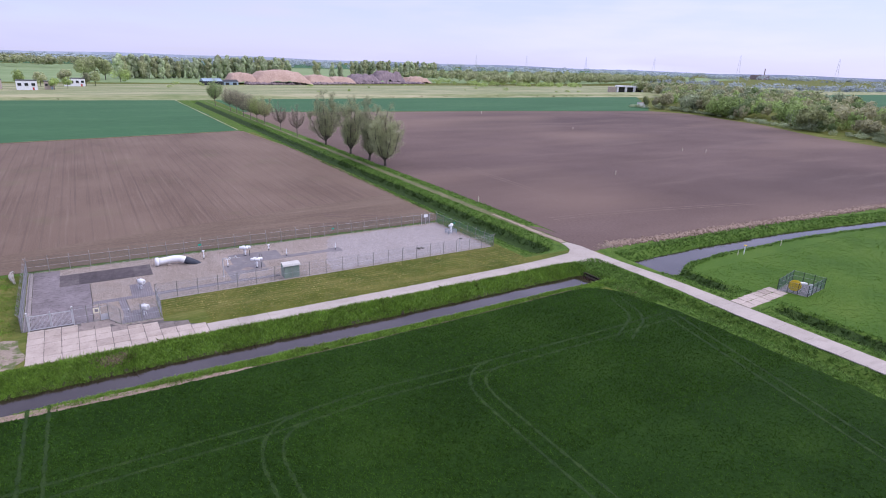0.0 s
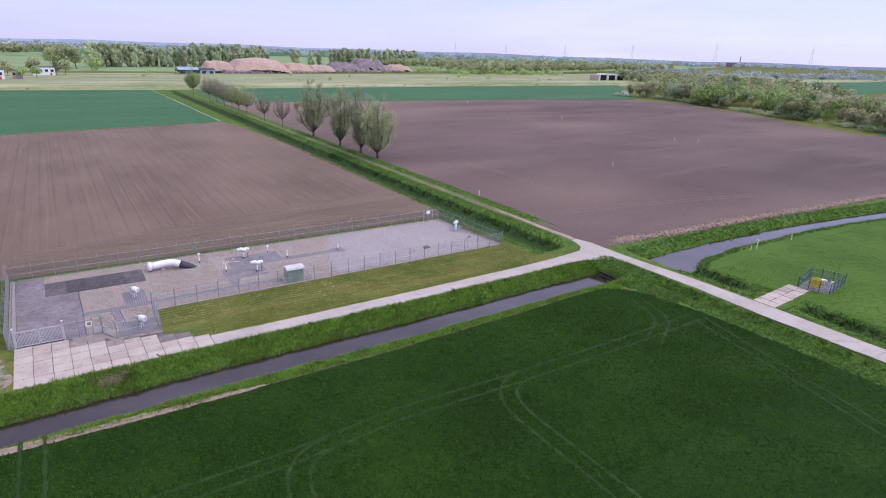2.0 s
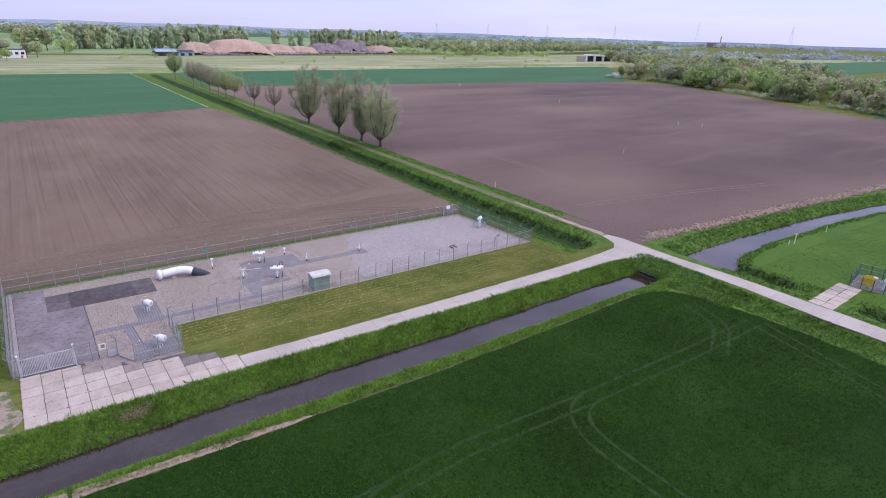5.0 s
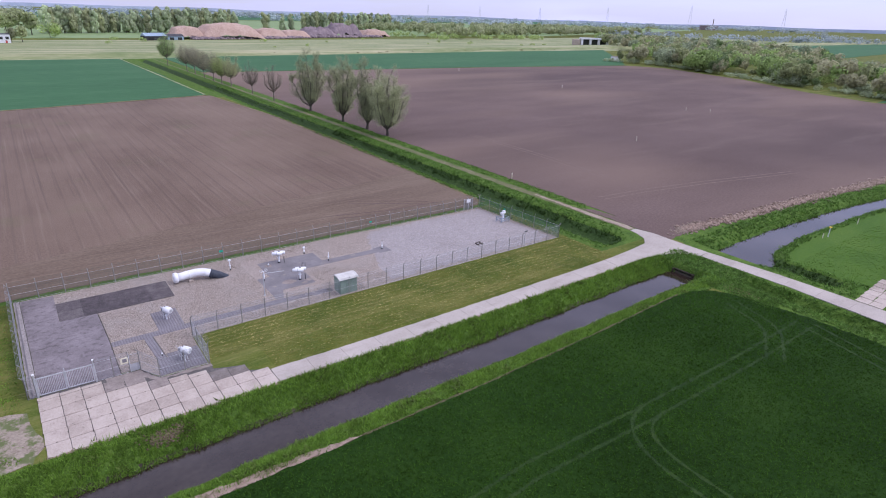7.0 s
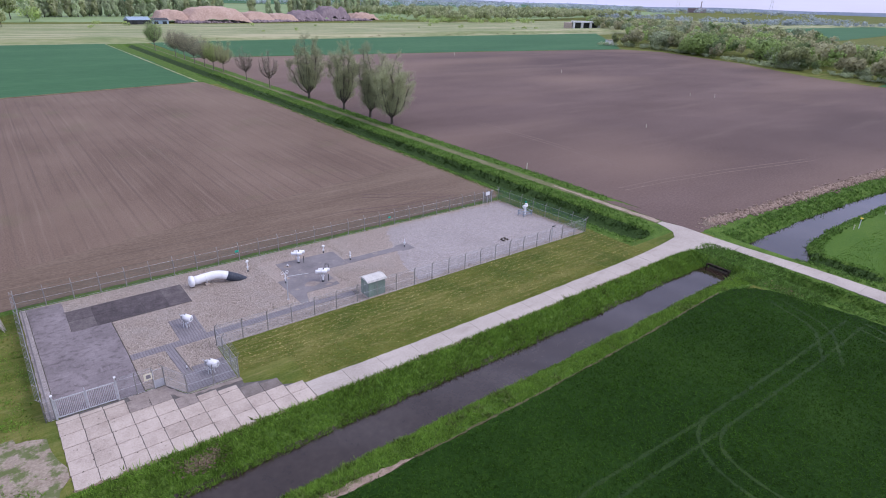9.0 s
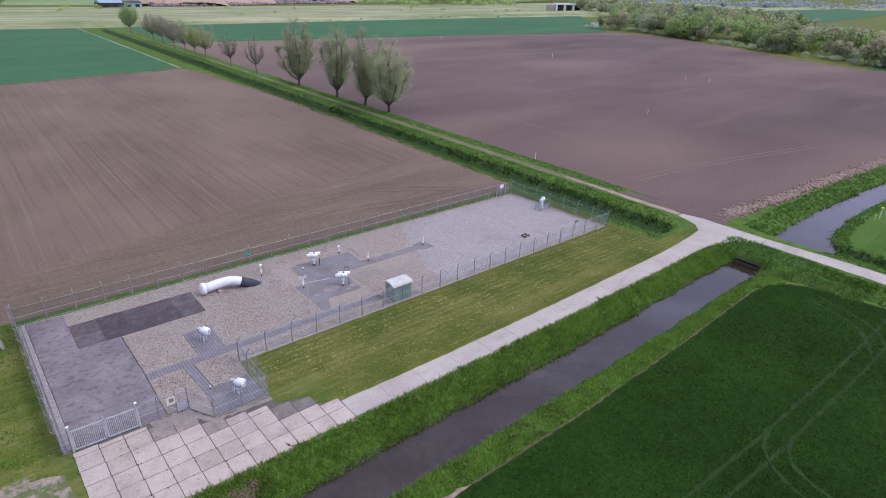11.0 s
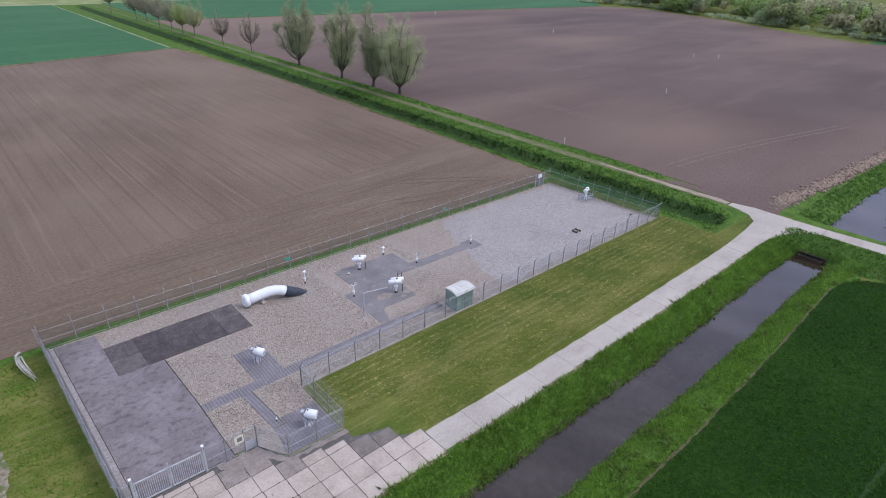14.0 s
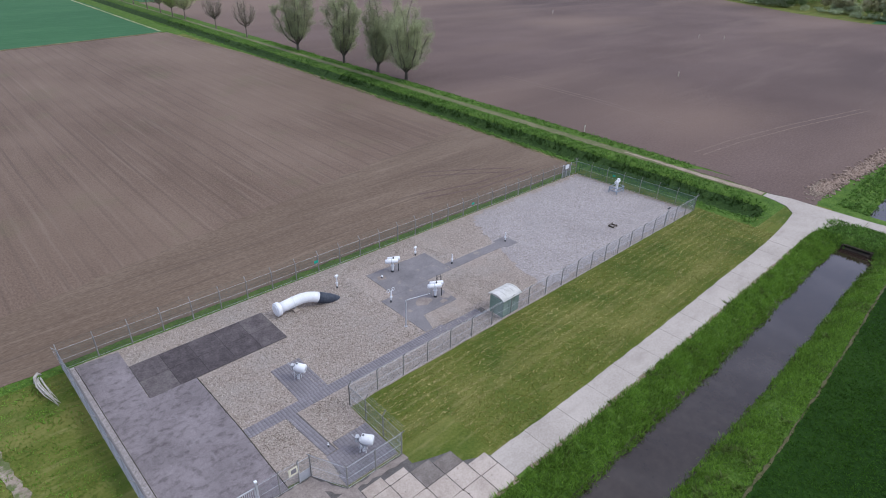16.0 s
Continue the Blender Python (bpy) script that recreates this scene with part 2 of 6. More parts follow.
layer(M["gravel"], (0.30, 0.275, 0.25), 0.45, "blotch", size=8, low=0.5, high=0.66)
M["gravel_grey"] = material("cool grey gravel", ((0.232, 0.203, 0.192), (0.308, 0.277, 0.266), (0.40, 0.365, 0.353)), 6, 0.07, bump=0.04, bump_size=0.06, spread=0.2)
layer(M["gravel_grey"], (0.58, 0.55, 0.54), 0.42, "cells", size=0.12, low=0.55, high=0.95)
layer(M["gravel_grey"], (0.13, 0.11, 0.10), 0.45, "cells", size=0.13, low=0.62, high=0.98, turn=33)
layer(M["gravel_grey"], (0.27, 0.25, 0.24), 0.5, "blotch", size=5, low=0.52, high=0.68)
M["asphalt"] = material("worn asphalt", ((0.130, 0.111, 0.114), (0.215, 0.188, 0.193), (0.29, 0.258, 0.264)), 3, 0.07, bump=0.01, bump_size=0.05, spread=0.35)
layer(M["asphalt"], (0.066, 0.055, 0.055), 0.62, "blotch", size=0.5, low=0.49, high=0.68, detail=10, stretch=(0.7, 1, 1))
layer(M["asphalt"], (0.08, 0.07, 0.07), 0.3, "blotch", size=4.5, low=0.48, high=0.64, detail=8)
layer(M["asphalt"], (0.27, 0.25, 0.255), 0.4, "blotch", size=0.5, low=0.55, high=0.7, stretch=(1, 0.3, 1), detail=6)
M["plate"] = material("dark rubber matting", ((0.050, 0.041, 0.042), (0.088, 0.073, 0.074), (0.140, 0.122, 0.116)), 1.2, 0.15, rough=0.7, bump=0.003, bump_size=0.05, per_object=0.2)
M["joint"] = material("sandy joints", ((0.075, 0.068, 0.062), (0.115, 0.105, 0.098), (0.16, 0.148, 0.138)), 0.5, 0.08)
M["slab_grey"] = material("weathered grey slabs", ((0.15, 0.128, 0.112), (0.215, 0.188, 0.168), (0.28, 0.248, 0.225)), 1.2, 0.12, bump=0.005, bump_size=0.05, per_object=0.2)
M["moss"] = material("dark joint dirt", ((0.045, 0.040, 0.030), (0.075, 0.066, 0.050), (0.11, 0.10, 0.075)), 0.5, 0.08, bump=0.02, bump_size=0.05)
M["paver"] = material("grey pavers", ((0.160, 0.148, 0.158), (0.205, 0.190, 0.203), (0.255, 0.238, 0.250)), 2, 0.1, bump=0.004, bump_size=0.04, per_island=0.1)
M["grey_pad"] = material("grey concrete pad", ((0.150, 0.139, 0.140), (0.195, 0.182, 0.184), (0.24, 0.223, 0.224)), 2.2, 0.15, bump=0.003, bump_size=0.05)
layer(M["grey_pad"], (0.40, 0.34, 0.27), 0.6, "blotch", size=1.5, low=0.60, high=0.74, detail=7)
layer(M["grey_pad"], (0.11, 0.105, 0.11), 0.5, "blotch", size=2.4, low=0.54, high=0.7, detail=8)
M["white"] = material("white paint", ((0.66, 0.67, 0.68), (0.78, 0.79, 0.80), (0.84, 0.84, 0.84)), 1.0, 0.1, rough=0.4, gloss=0.5)
M["zinc"] = material("galvanised steel", ((0.40, 0.41, 0.43), (0.50, 0.51, 0.53), (0.60, 0.60, 0.61)), 0.6, 0.08, rough=0.5, metal=0.3, gloss=0.5)
M["post_zinc"] = material("weathered galvanised posts", ((0.19, 0.18, 0.165), (0.27, 0.26, 0.24), (0.37, 0.36, 0.34)), 0.8, 0.1, rough=0.65, metal=0.2)
M["wire"] = material("fence wire", ((0.24, 0.25, 0.255), (0.30, 0.31, 0.32), (0.38, 0.39, 0.40)), 1.0, 0.1, rough=0.5, metal=0.4)
M["old_wire"] = material("weathered olive wire", ((0.09, 0.10, 0.08), (0.13, 0.14, 0.115), (0.18, 0.185, 0.155)), 1.0, 0.1, rough=0.7, metal=0.2)
M["guard_blue"] = material("blue-grey painted rail", ((0.20, 0.25, 0.30), (0.27, 0.33, 0.39), (0.34, 0.40, 0.46)), 0.6, 0.1, rough=0.5)
M["green_wire"] = material("green coated wire", ((0.05, 0.10, 0.07), (0.07, 0.14, 0.10), (0.10, 0.18, 0.13)), 1.0, 0.1, rough=0.5)
M["dark_steel"] = material("dark steel", ((0.025, 0.027, 0.03), (0.045, 0.047, 0.05), (0.08, 0.08, 0.085)), 0.5, 0.06, rough=0.5, metal=0.3)
M["wrap"] = material("blue-black wrap", ((0.030, 0.036, 0.05), (0.05, 0.058, 0.075), (0.08, 0.09, 0.11)), 0.3, 0.08, rough=0.6, bump=0.02, bump_size=0.15)
M["hut_green"] = material("grey-green painted panels", ((0.15, 0.215, 0.172), (0.20, 0.272, 0.222), (0.25, 0.315, 0.265)), 1.0, 0.1, rough=0.6)
M["hut_roof"] = material("pale roof sheet", ((0.42, 0.41, 0.37), (0.54, 0.53, 0.49), (0.64, 0.63, 0.59)), 0.8, 0.12, rough=0.7)
M["yellow"] = material("yellow paint", ((0.62, 0.42, 0.02), (0.74, 0.52, 0.03), (0.80, 0.58, 0.06)), 0.8, 0.1, rough=0.5)
M["teal"] = material("teal sign", ((0.02, 0.30, 0.20), (0.03, 0.38, 0.26), (0.05, 0.45, 0.30)), 0.5, 0.1, rough=0.5)
M["cream"] = material("cream plastic", ((0.60, 0.56, 0.42), (0.70, 0.66, 0.50), (0.76, 0.72, 0.58)), 0.5, 0.1, rough=0.5)
M["drift"] = material("bleached dead wood", ((0.26, 0.235, 0.21), (0.44, 0.41, 0.37), (0.60, 0.57, 0.53)), 0.4, 0.05, bump=0.02, bump_size=0.06)
M["bark"] = material("grey bark", ((0.055, 0.045, 0.035), (0.095, 0.08, 0.065), (0.15, 0.13, 0.11)), 0.6, 0.1, bump=0.03, bump_size=0.12, stretch=(1, 1, 0.3))
M["twig"] = material("reddish twigs", ((0.13, 0.10, 0.085), (0.19, 0.15, 0.125), (0.26, 0.21, 0.175)), 0.8, 0.2)


def leaf_material(name, c, spread=0.35, size=2.5):
    """Thin leaves: some of the light passes through them."""
    m = material(name, tri(c, 0.6, 1.4), size, size / 5, rough=0.7, per_island=spread, per_object=0.15, spread=0.7)
    N, L = m.node_tree.nodes, m.node_tree.links
    through_leaf, both = N.new("ShaderNodeBsdfTranslucent"), N.new("ShaderNodeMixShader")
    L.new(N["Principled BSDF"].inputs["Base Color"].links[0].from_socket, through_leaf.inputs["Color"])
    both.inputs[0].default_value = 0.4
    L.new(N["Principled BSDF"].outputs[0], both.inputs[1])
    L.new(through_leaf.outputs[0], both.inputs[2])
    L.new(both.outputs[0], N["Material Output"].inputs["Surface"])
    return m


M["willow"] = leaf_material("grey-green willow leaves", (0.385, 0.415, 0.23), 0.2)
M["row_spring"] = leaf_material("pale olive spring leaves", (0.40, 0.42, 0.21))
M["row_fresh"] = leaf_material("yellow-green spring leaves", (0.38, 0.46, 0.16))
M["row_green"] = leaf_material("mid green spring leaves", (0.29, 0.38, 0.15))
M["bud"] = leaf_material("brownish buds", (0.40, 0.385, 0.25))
M["fresh"] = leaf_material("fresh green leaves", (0.14, 0.20, 0.045))
M["blade"] = leaf_material("grass blades", (0.152, 0.268, 0.036))
M["stalk"] = leaf_material("wheat blades", (0.042, 0.100, 0.012), 0.4, 12)
M["stalk"].node_tree.nodes["Principled BSDF"].inputs["Specular IOR Level"].default_value = 0.08
M["rut"] = leaf_material("flattened wheat", (0.047, 0.102, 0.012))
M["ditch_blade"] = leaf_material("ditch grass blades", (0.105, 0.200, 0.036))
M["margin"] = material("olive field margin", ((0.05, 0.055, 0.02), (0.085, 0.08, 0.035), (0.13, 0.11, 0.06)), 1.5, 0.2, bump=0.03, bump_size=0.1)
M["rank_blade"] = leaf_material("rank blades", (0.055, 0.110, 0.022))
M["meadow_blade"] = leaf_material("meadow blades", (0.088, 0.172, 0.014), 0.35, 8)
M["mown"] = leaf_material("mown grass blades", (0.190, 0.180, 0.030))
M["hay"] = leaf_material("dry mown hay", (0.44, 0.375, 0.165))
M["rut_sheet"] = material("pressed wheat", ((0.009, 0.028, 0.004), (0.017, 0.043, 0.006), (0.031, 0.061, 0.009)), 2.5, 0.25, bump=0.04, bump_size=0.15)
M["reed"] = leaf_material("dry reed", (0.24, 0.20, 0.10))

water = material("ditch water", ((0.020, 0.013, 0.010), (0.028, 0.019, 0.015), (0.038, 0.028, 0.022)), 4, 0.8, rough=0.02, bump=0.0008, bump_size=0.9, gloss=0.42)
M["water"] = water


# ---- small mesh tools ----
def part(name, bm, mat, parent=None, label=""):
    me = bpy.data.meshes.new(name)
    bm.to_mesh(me)
    bm.free()
    for m in (mat if isinstance(mat, (list, tuple)) else [mat]):
        me.materials.append(M[m] if isinstance(m, str) else m)
    ob = new(name, me)
    if parent:
        ob.parent = parent
    if label:
        tagged(ob, label)
    return ob


def arrays(name, verts, faces, mat, parent=None, smooth=False):
    """A mesh from numpy arrays: verts (n, 3), faces (m, 3 or 4)."""
    me = bpy.data.meshes.new(name)
    k = faces.shape[1]
    me.vertices.add(len(verts))
    me.vertices.foreach_set("co", np.ascontiguousarray(verts, dtype=np.float32).ravel())
    me.loops.add(faces.size)
    me.loops.foreach_set("vertex_index", np.ascontiguousarray(faces, dtype=np.int32).ravel())
    me.polygons.add(len(faces))
    me.polygons.foreach_set("loop_start", np.arange(0, faces.size, k, dtype=np.int32))
    if smooth:
        me.polygons.foreach_set("use_smooth", np.ones(len(faces), dtype=bool))
    me.update(calc_edges=True)
    for m in (mat if isinstance(mat, (list, tuple)) else [mat]):
        me.materials.append(M[m] if isinstance(m, str) else m)
    ob = new(name, me)
    if parent:
        ob.parent = parent
    return ob


def thing(name, at, label, category, group="", kind="", rz=0):
    ob = new(name)
    ob.matrix_world = pose(*at, 0, 0, rz)
    ob.empty_display_size = 0.2
    return tagged(ob, label, category, group, kind)


def box(bm, c, s, rz=0.0, bevel=0.0, m=None):
    """Adds a box of size s centred at c."""
    r = bmesh.ops.create_cube(bm, size=1.0, matrix=(m or Matrix()) @ pose(*c, 0, 0, rz) @ Matrix.Diagonal((*s, 1)))
    if bevel:
        edges = list({e for v in r["verts"] for e in v.link_edges})
        bmesh.ops.bevel(bm, geom=edges, offset=bevel, segments=2, affect="EDGES", profile=0.6)
    return bm


def rod(bm, a, b, r, r2=None, n=8, caps=True):
    """Adds a tapered round bar from a to b."""
    a, b = Vector(a), Vector(b)
    d = b - a
    m = Matrix.Translation((a + b) / 2) @ d.to_track_quat("Z", "Y").to_matrix().to_4x4()
    bmesh.ops.create_cone(bm, cap_ends=caps, segments=n, radius1=r, radius2=r if r2 is None else r2, depth=d.length, matrix=m)
    return bm


def tube(bm, pts, radii, n=12, caps=True):
    """Adds a tube through pts with a radius at each."""
    rings = []
    for i, p in enumerate(pts):
        p = Vector(p)
        a = Vector(pts[max(i - 1, 0)])
        b = Vector(pts[min(i + 1, len(pts) - 1)])
        q = (b - a).to_track_quat("Z", "Y").to_matrix()
        rings.append([bm.verts.new(p + q @ Vector((math.cos(2 * math.pi * k / n), math.sin(2 * math.pi * k / n), 0)) * radii[i]) for k in range(n)])
    for r0, r1 in zip(rings, rings[1:]):
        for k in range(n):
            f = bm.faces.new((r0[k], r0[(k + 1) % n], r1[(k + 1) % n], r1[k]))
            f.smooth = True
    if caps:
        bm.faces.new(rings[0][::-1])
        bm.faces.new(rings[-1])
    return bm


def B():
    return bmesh.new()


# ---- the land: one sheet with its ditches ----
def smooth(v):
    v = np.clip(v, 0, 1)
    return v * v * (3 - 2 * v)


def trench(d, water_half, up_a, up_b, depth):
    """Depth at the lateral distance d: flat bottom, banks up_a wide on the minus side and up_b on the plus side."""
    s = np.where(d < 0, (-d - water_half) / up_a, (d - water_half) / up_b)
    return -depth * (1 - smooth(s) * 0.6 - 0.4 * np.clip(s, 0, 1))


def centre_a(x):
    return 70.2 + 0.12 * np.sin(x * 0.11)


BX = [86, 92, 98, 110, 137, 152, 175, 300, 600]
BY = [67.3, 67.6, 69.2, 69.7, 68.5, 66.9, 63.6, 46, 4]
BW = [4.2, 3.8, 2.3, 1.8, 1.6, 1.5, 1.6, 1.6, 1.6]


def land(x, y):
    """Height of the ground at x, y (arrays)."""
    wob = 0.25 * np.sin(x * 0.9 + 1.3 * np.sin(x * 0.31)) + 0.18 * np.sin(x * 2.3 + y * 0.4)
    wob_y = 0.3 * np.sin(y * 0.7 + 1.1 * np.sin(y * 0.23)) + 0.2 * np.sin(y * 1.9)
    z = np.zeros_like(x)
    a = trench(y - centre_a(x) + wob * 0.3, 1.3, 3.3, 4.1, 2.0)
    z = np.minimum(z, a * (1 - smooth((x - 76.0) / 1.2)))
    b = trench(y - np.interp(x, BX, BY) + wob * 0.3, np.interp(x, BX, BW) - 0.3, 2.4, 4.2, 1.5)
    z = np.minimum(z, b * smooth((x - 87.6) / 2.4))
    r2 = trench(x - 91.2 + wob_y * 0.5, 0.5, 2.2, 2.0, 1.0)
    z = np.minimum(z, r2 * smooth((66 - y) / 2) * (1 - smooth((54.6 - y) / 2.5) * smooth((y - 42.5) / 2.5)))
    l2 = trench(x - 79.9 + wob_y * 0.4, 0.6, 2.2, 2.2, 1.15)
    z = np.minimum(z, l2 * (1 - smooth((y - 60) / 4)))
    c = trench(x - 75.6 + wob_y * 0.3, 0.8, 2.4, 3.2, 2.0)
    z = np.minimum(z, c * smooth((y - 82.5) / 4.0) * (1 - smooth((y - 498) / 8)))
    dike = 3.2 * smooth((y - 512 - 0.03 * (x - 60)) / 16) * (1 - smooth((y - 552 - 0.03 * (x - 60)) / 22))
    return z + dike


def steps(spans):
    """Grid lines: from each value to the next at about the given spacing."""
    out = [spans[0][0]]
    for (a, d), (b, _) in zip(spans, spans[1:]):
        n = max(1, round((b - a) / d))
        out += list(np.linspace(a, b, n + 1)[1:])
    return np.array(out)


gx = steps([(-4600, 600), (-1000, 100), (-200, 20), (-40, 2), (-14, 0.55), (97, 0.8), (180, 4), (300, 20), (800, 100), (1500, 500), (4600, 0)])
gy = steps([(-4600, 600), (-1000, 100), (-100, 10), (-10, 1.2), (58, 0.42), (90, 1.2), (130, 4), (490, 3), (600, 15), (900, 100), (1500, 500), (4700, 0)])
GX, GY = np.meshgrid(gx, gy)
GZ = land(GX, GY)
gv = np.stack([GX, GY, GZ], -1).reshape(-1, 3)
nx, ny = len(gx), len(gy)
ii = (np.arange(ny - 1)[:, None] * nx + np.arange(nx - 1)[None, :]).ravel()
gf = np.stack([ii, ii + 1, ii + nx + 1, ii + nx], -1)
ground = arrays("ground", gv, gf, ["grass", "lush", "meadow", "rank", "straw", "mud"], smooth=True)
tagged(ground, "flat grassy polder land with cut drainage ditches", "ground", kind="structure")
mid = gv[gf].mean(1)
mx, my, mz = mid.T
lush = (mz < -0.03) | ((my > 63.5) & (my < 76.4) & (mx < 86)) | ((mx > np.where(my > 290, 64.0, 70.0)) & (mx < 89.5) & (my > 82) & (my < 508)) | ((mx > 73) & (mx < 83) & (my < 70)) | ((my > 66) & (my < 80) & (mx > 86) & (mx < 260))
lush |= (mx > 86) & (mx < 90) & (my < 66)
lush |= (my > 111.9) & (my < 114) & (mx < 70)
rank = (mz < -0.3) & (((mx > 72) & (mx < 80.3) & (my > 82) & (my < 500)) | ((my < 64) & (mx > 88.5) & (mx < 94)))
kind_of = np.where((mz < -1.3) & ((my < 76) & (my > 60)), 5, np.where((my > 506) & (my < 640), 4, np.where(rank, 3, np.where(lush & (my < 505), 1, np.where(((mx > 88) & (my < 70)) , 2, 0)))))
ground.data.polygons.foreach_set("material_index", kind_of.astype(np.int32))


def drape(name, pts, mat, lift=0.03, jitter=0.3, step=2.0, label="", category="", skirt=0.0, seed=1):
    """A sheet over the flat land with an uneven edge; pts go anticlockwise."""
    rnd = random.Random(seed)
    ring = []
    for (x0, y0), (x1, y1) in zip(pts, pts[1:] + pts[:1]):
        n = max(1, int(math.hypot(x1 - x0, y1 - y0) / step))
        for i in range(n):
            f = i / n
            ring.append((x0 + (x1 - x0) * f + rnd.uniform(-jitter, jitter), y0 + (y1 - y0) * f + rnd.uniform(-jitter, jitter)))
    bm = B()
    top = [bm.verts.new((x, y, lift)) for x, y in ring]
    if skirt:
        low = [bm.verts.new((x, y, lift - skirt)) for x, y in ring]
        for i in range(len(ring)):
            j = (i + 1) % len(ring)
            bm.faces.new((low[i], low[j], top[j], top[i]))
    edges = [bm.edges.get((top[i], top[(i + 1) % len(top)])) or bm.edges.new((top[i], top[(i + 1) % len(top)])) for i in range(len(top))]
    bmesh.ops.triangle_fill(bm, use_beauty=True, use_dissolve=False, edges=edges, normal=(0, 0, 1))
    ob = part(name, bm, mat)
    return tagged(ob, label, category, kind="structure")


# fields
drape("crop_field", [(-150, -150), (75.6, -150), (75.4, 23), (75.3, 38), (75.3, 45), (75.0, 51), (74.2, 55.5), (73.4, 59.5), (72.0, 62.6), (69, 64.4), (66, 64.9), (48, 64.2), (30, 63.8), (12, 63.9), (0, 64.1), (-12, 64.7), (-150, 68)], "crop", 0.12, 0.16, 0.8, "dense dark green young wheat with tramlines", "field", 0.2, 2)
drape("ploughed_field", [(-400, 113.2), (-12, 113.2), (68.5, 113.0), (70.4, 116), (71, 146), (72.0, 182), (71.5, 232), (66.0, 297), (28, 290.5), (-28, 280.5), (-400, 235)], "soil", 0.03, 0.22, 1.6, "brown tilled soil with faint drill rows", "field", 0.1, 3)
drape("headland", [(-60, 113.6), (68.2, 113.4), (70.0, 116), (70.6, 143), (54, 139.5), (25, 133.5), (5, 129), (-60, 116)], "headland", 0.037, 0.35, 1.2, "turned brown soil across the field end by the fence", "field", 0.05, 33)
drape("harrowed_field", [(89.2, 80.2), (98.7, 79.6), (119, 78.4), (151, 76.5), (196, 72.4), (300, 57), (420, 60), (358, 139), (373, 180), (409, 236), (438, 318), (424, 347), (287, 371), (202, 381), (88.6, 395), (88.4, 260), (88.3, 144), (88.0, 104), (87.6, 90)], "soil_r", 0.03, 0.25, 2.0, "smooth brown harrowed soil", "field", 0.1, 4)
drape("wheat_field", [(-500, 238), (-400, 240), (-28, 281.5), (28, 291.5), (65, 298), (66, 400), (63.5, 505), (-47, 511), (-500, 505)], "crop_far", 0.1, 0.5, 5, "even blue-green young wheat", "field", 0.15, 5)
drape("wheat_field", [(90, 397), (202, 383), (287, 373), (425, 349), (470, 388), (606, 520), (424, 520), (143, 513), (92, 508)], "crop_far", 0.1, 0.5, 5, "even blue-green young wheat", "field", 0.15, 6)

# water
def ribbon(name, centre, half, xs, z, mat, label):
    v, f = [], []
    for x in xs:
        c, h = centre(x), half(x)
        v += [(x, c - h, z), (x, c + h, z)]
    f = [(2 * i, 2 * i + 2, 2 * i + 3, 2 * i + 1) for i in range(len(xs) - 1)]
    ob = arrays(name, np.array(v), np.array(f), mat)
    return tagged(ob, label, "water", kind="structure")


ribbon("water", centre_a, lambda x: 3.0, np.arange(-160, 77.1, 1.5), -1.5, "water", "still brown ditch water reflecting the sky")
ribbon("water", lambda x: float(np.interp(x, BX, BY)), lambda x: float(np.interp(x, BX, BW)) + 1.2, np.concatenate([np.arange(87.5, 180, 1.5), np.arange(180, 600, 20)]), -1.0, "water", "still pale ditch water reflecting the sky")


# ---- concrete roads: bays with open joints ----
def slab_mesh(name, pts, h, mat, bevel=0.01):
    bm = B()
    f = bm.faces.new([bm.verts.new((x, y, 0)) for x, y in pts])
    r = bmesh.ops.extrude_face_region(bm, geom=[f])
    for v in [g for g in r["geom"] if isinstance(g, bmesh.types.BMVert)]:
        v.co.z = h
    top = [e for e in bm.edges if e.verts[0].co.z > h / 2 and e.verts[1].co.z > h / 2]
    bmesh.ops.bevel(bm, geom=top, offset=bevel, segments=1, affect="EDGES")
    bmesh.ops.recalc_face_normals(bm, faces=bm.faces)
    return bm


def bay(parent, pts, lift, h=0.12, name="slab", mat="concrete"):
    cx, cy = sum(p[0] for p in pts) / len(pts), sum(p[1] for p in pts) / len(pts)
    ob = part(name, slab_mesh(name, [(x - cx, y - cy) for x, y in pts], h, mat), mat, parent)
    ob.location = (cx, cy, lift - h)
    return ob


road = thing("road", (0, 0, 0), "narrow pale concrete farm road in cast bays", "road", kind="structure")
rr = random.Random(11)


def road_edges(x):
    """Near and far edge of the lane along x."""
    near = np.interp(x, [9, 11, 15, 27, 36, 59, 70], [76.6, 76.5, 76.3, 76.15, 76.05, 76.1, 76.1])
    far = np.interp(x, [9, 11, 21, 38, 62, 70], [79.3, 79.2, 78.95, 78.9, 79.1, 79.3])
    return near, far


xs = [10.93, 15.0, 19.2, 23.7, 28.1, 32.4, 36.8, 41.3, 45.6, 50.1, 54.6, 59.0, 63.4, 67.2]
for x0, x1 in zip(xs, xs[1:]):
    n = 5
    us = [x0 + 0.008 + (x1 - x0 - 0.016) * i / n for i in range(n + 1)]
    lo = [(u, float(road_edges(u)[0]) + rr.uniform(-0.12, 0.12)) for u in us]
    hi = [(u, float(road_edges(u)[1]) + rr.uniform(-0.05, 0.05)) for u in us]
    bay(road, lo + hi[::-1], 0.06, mat="road")
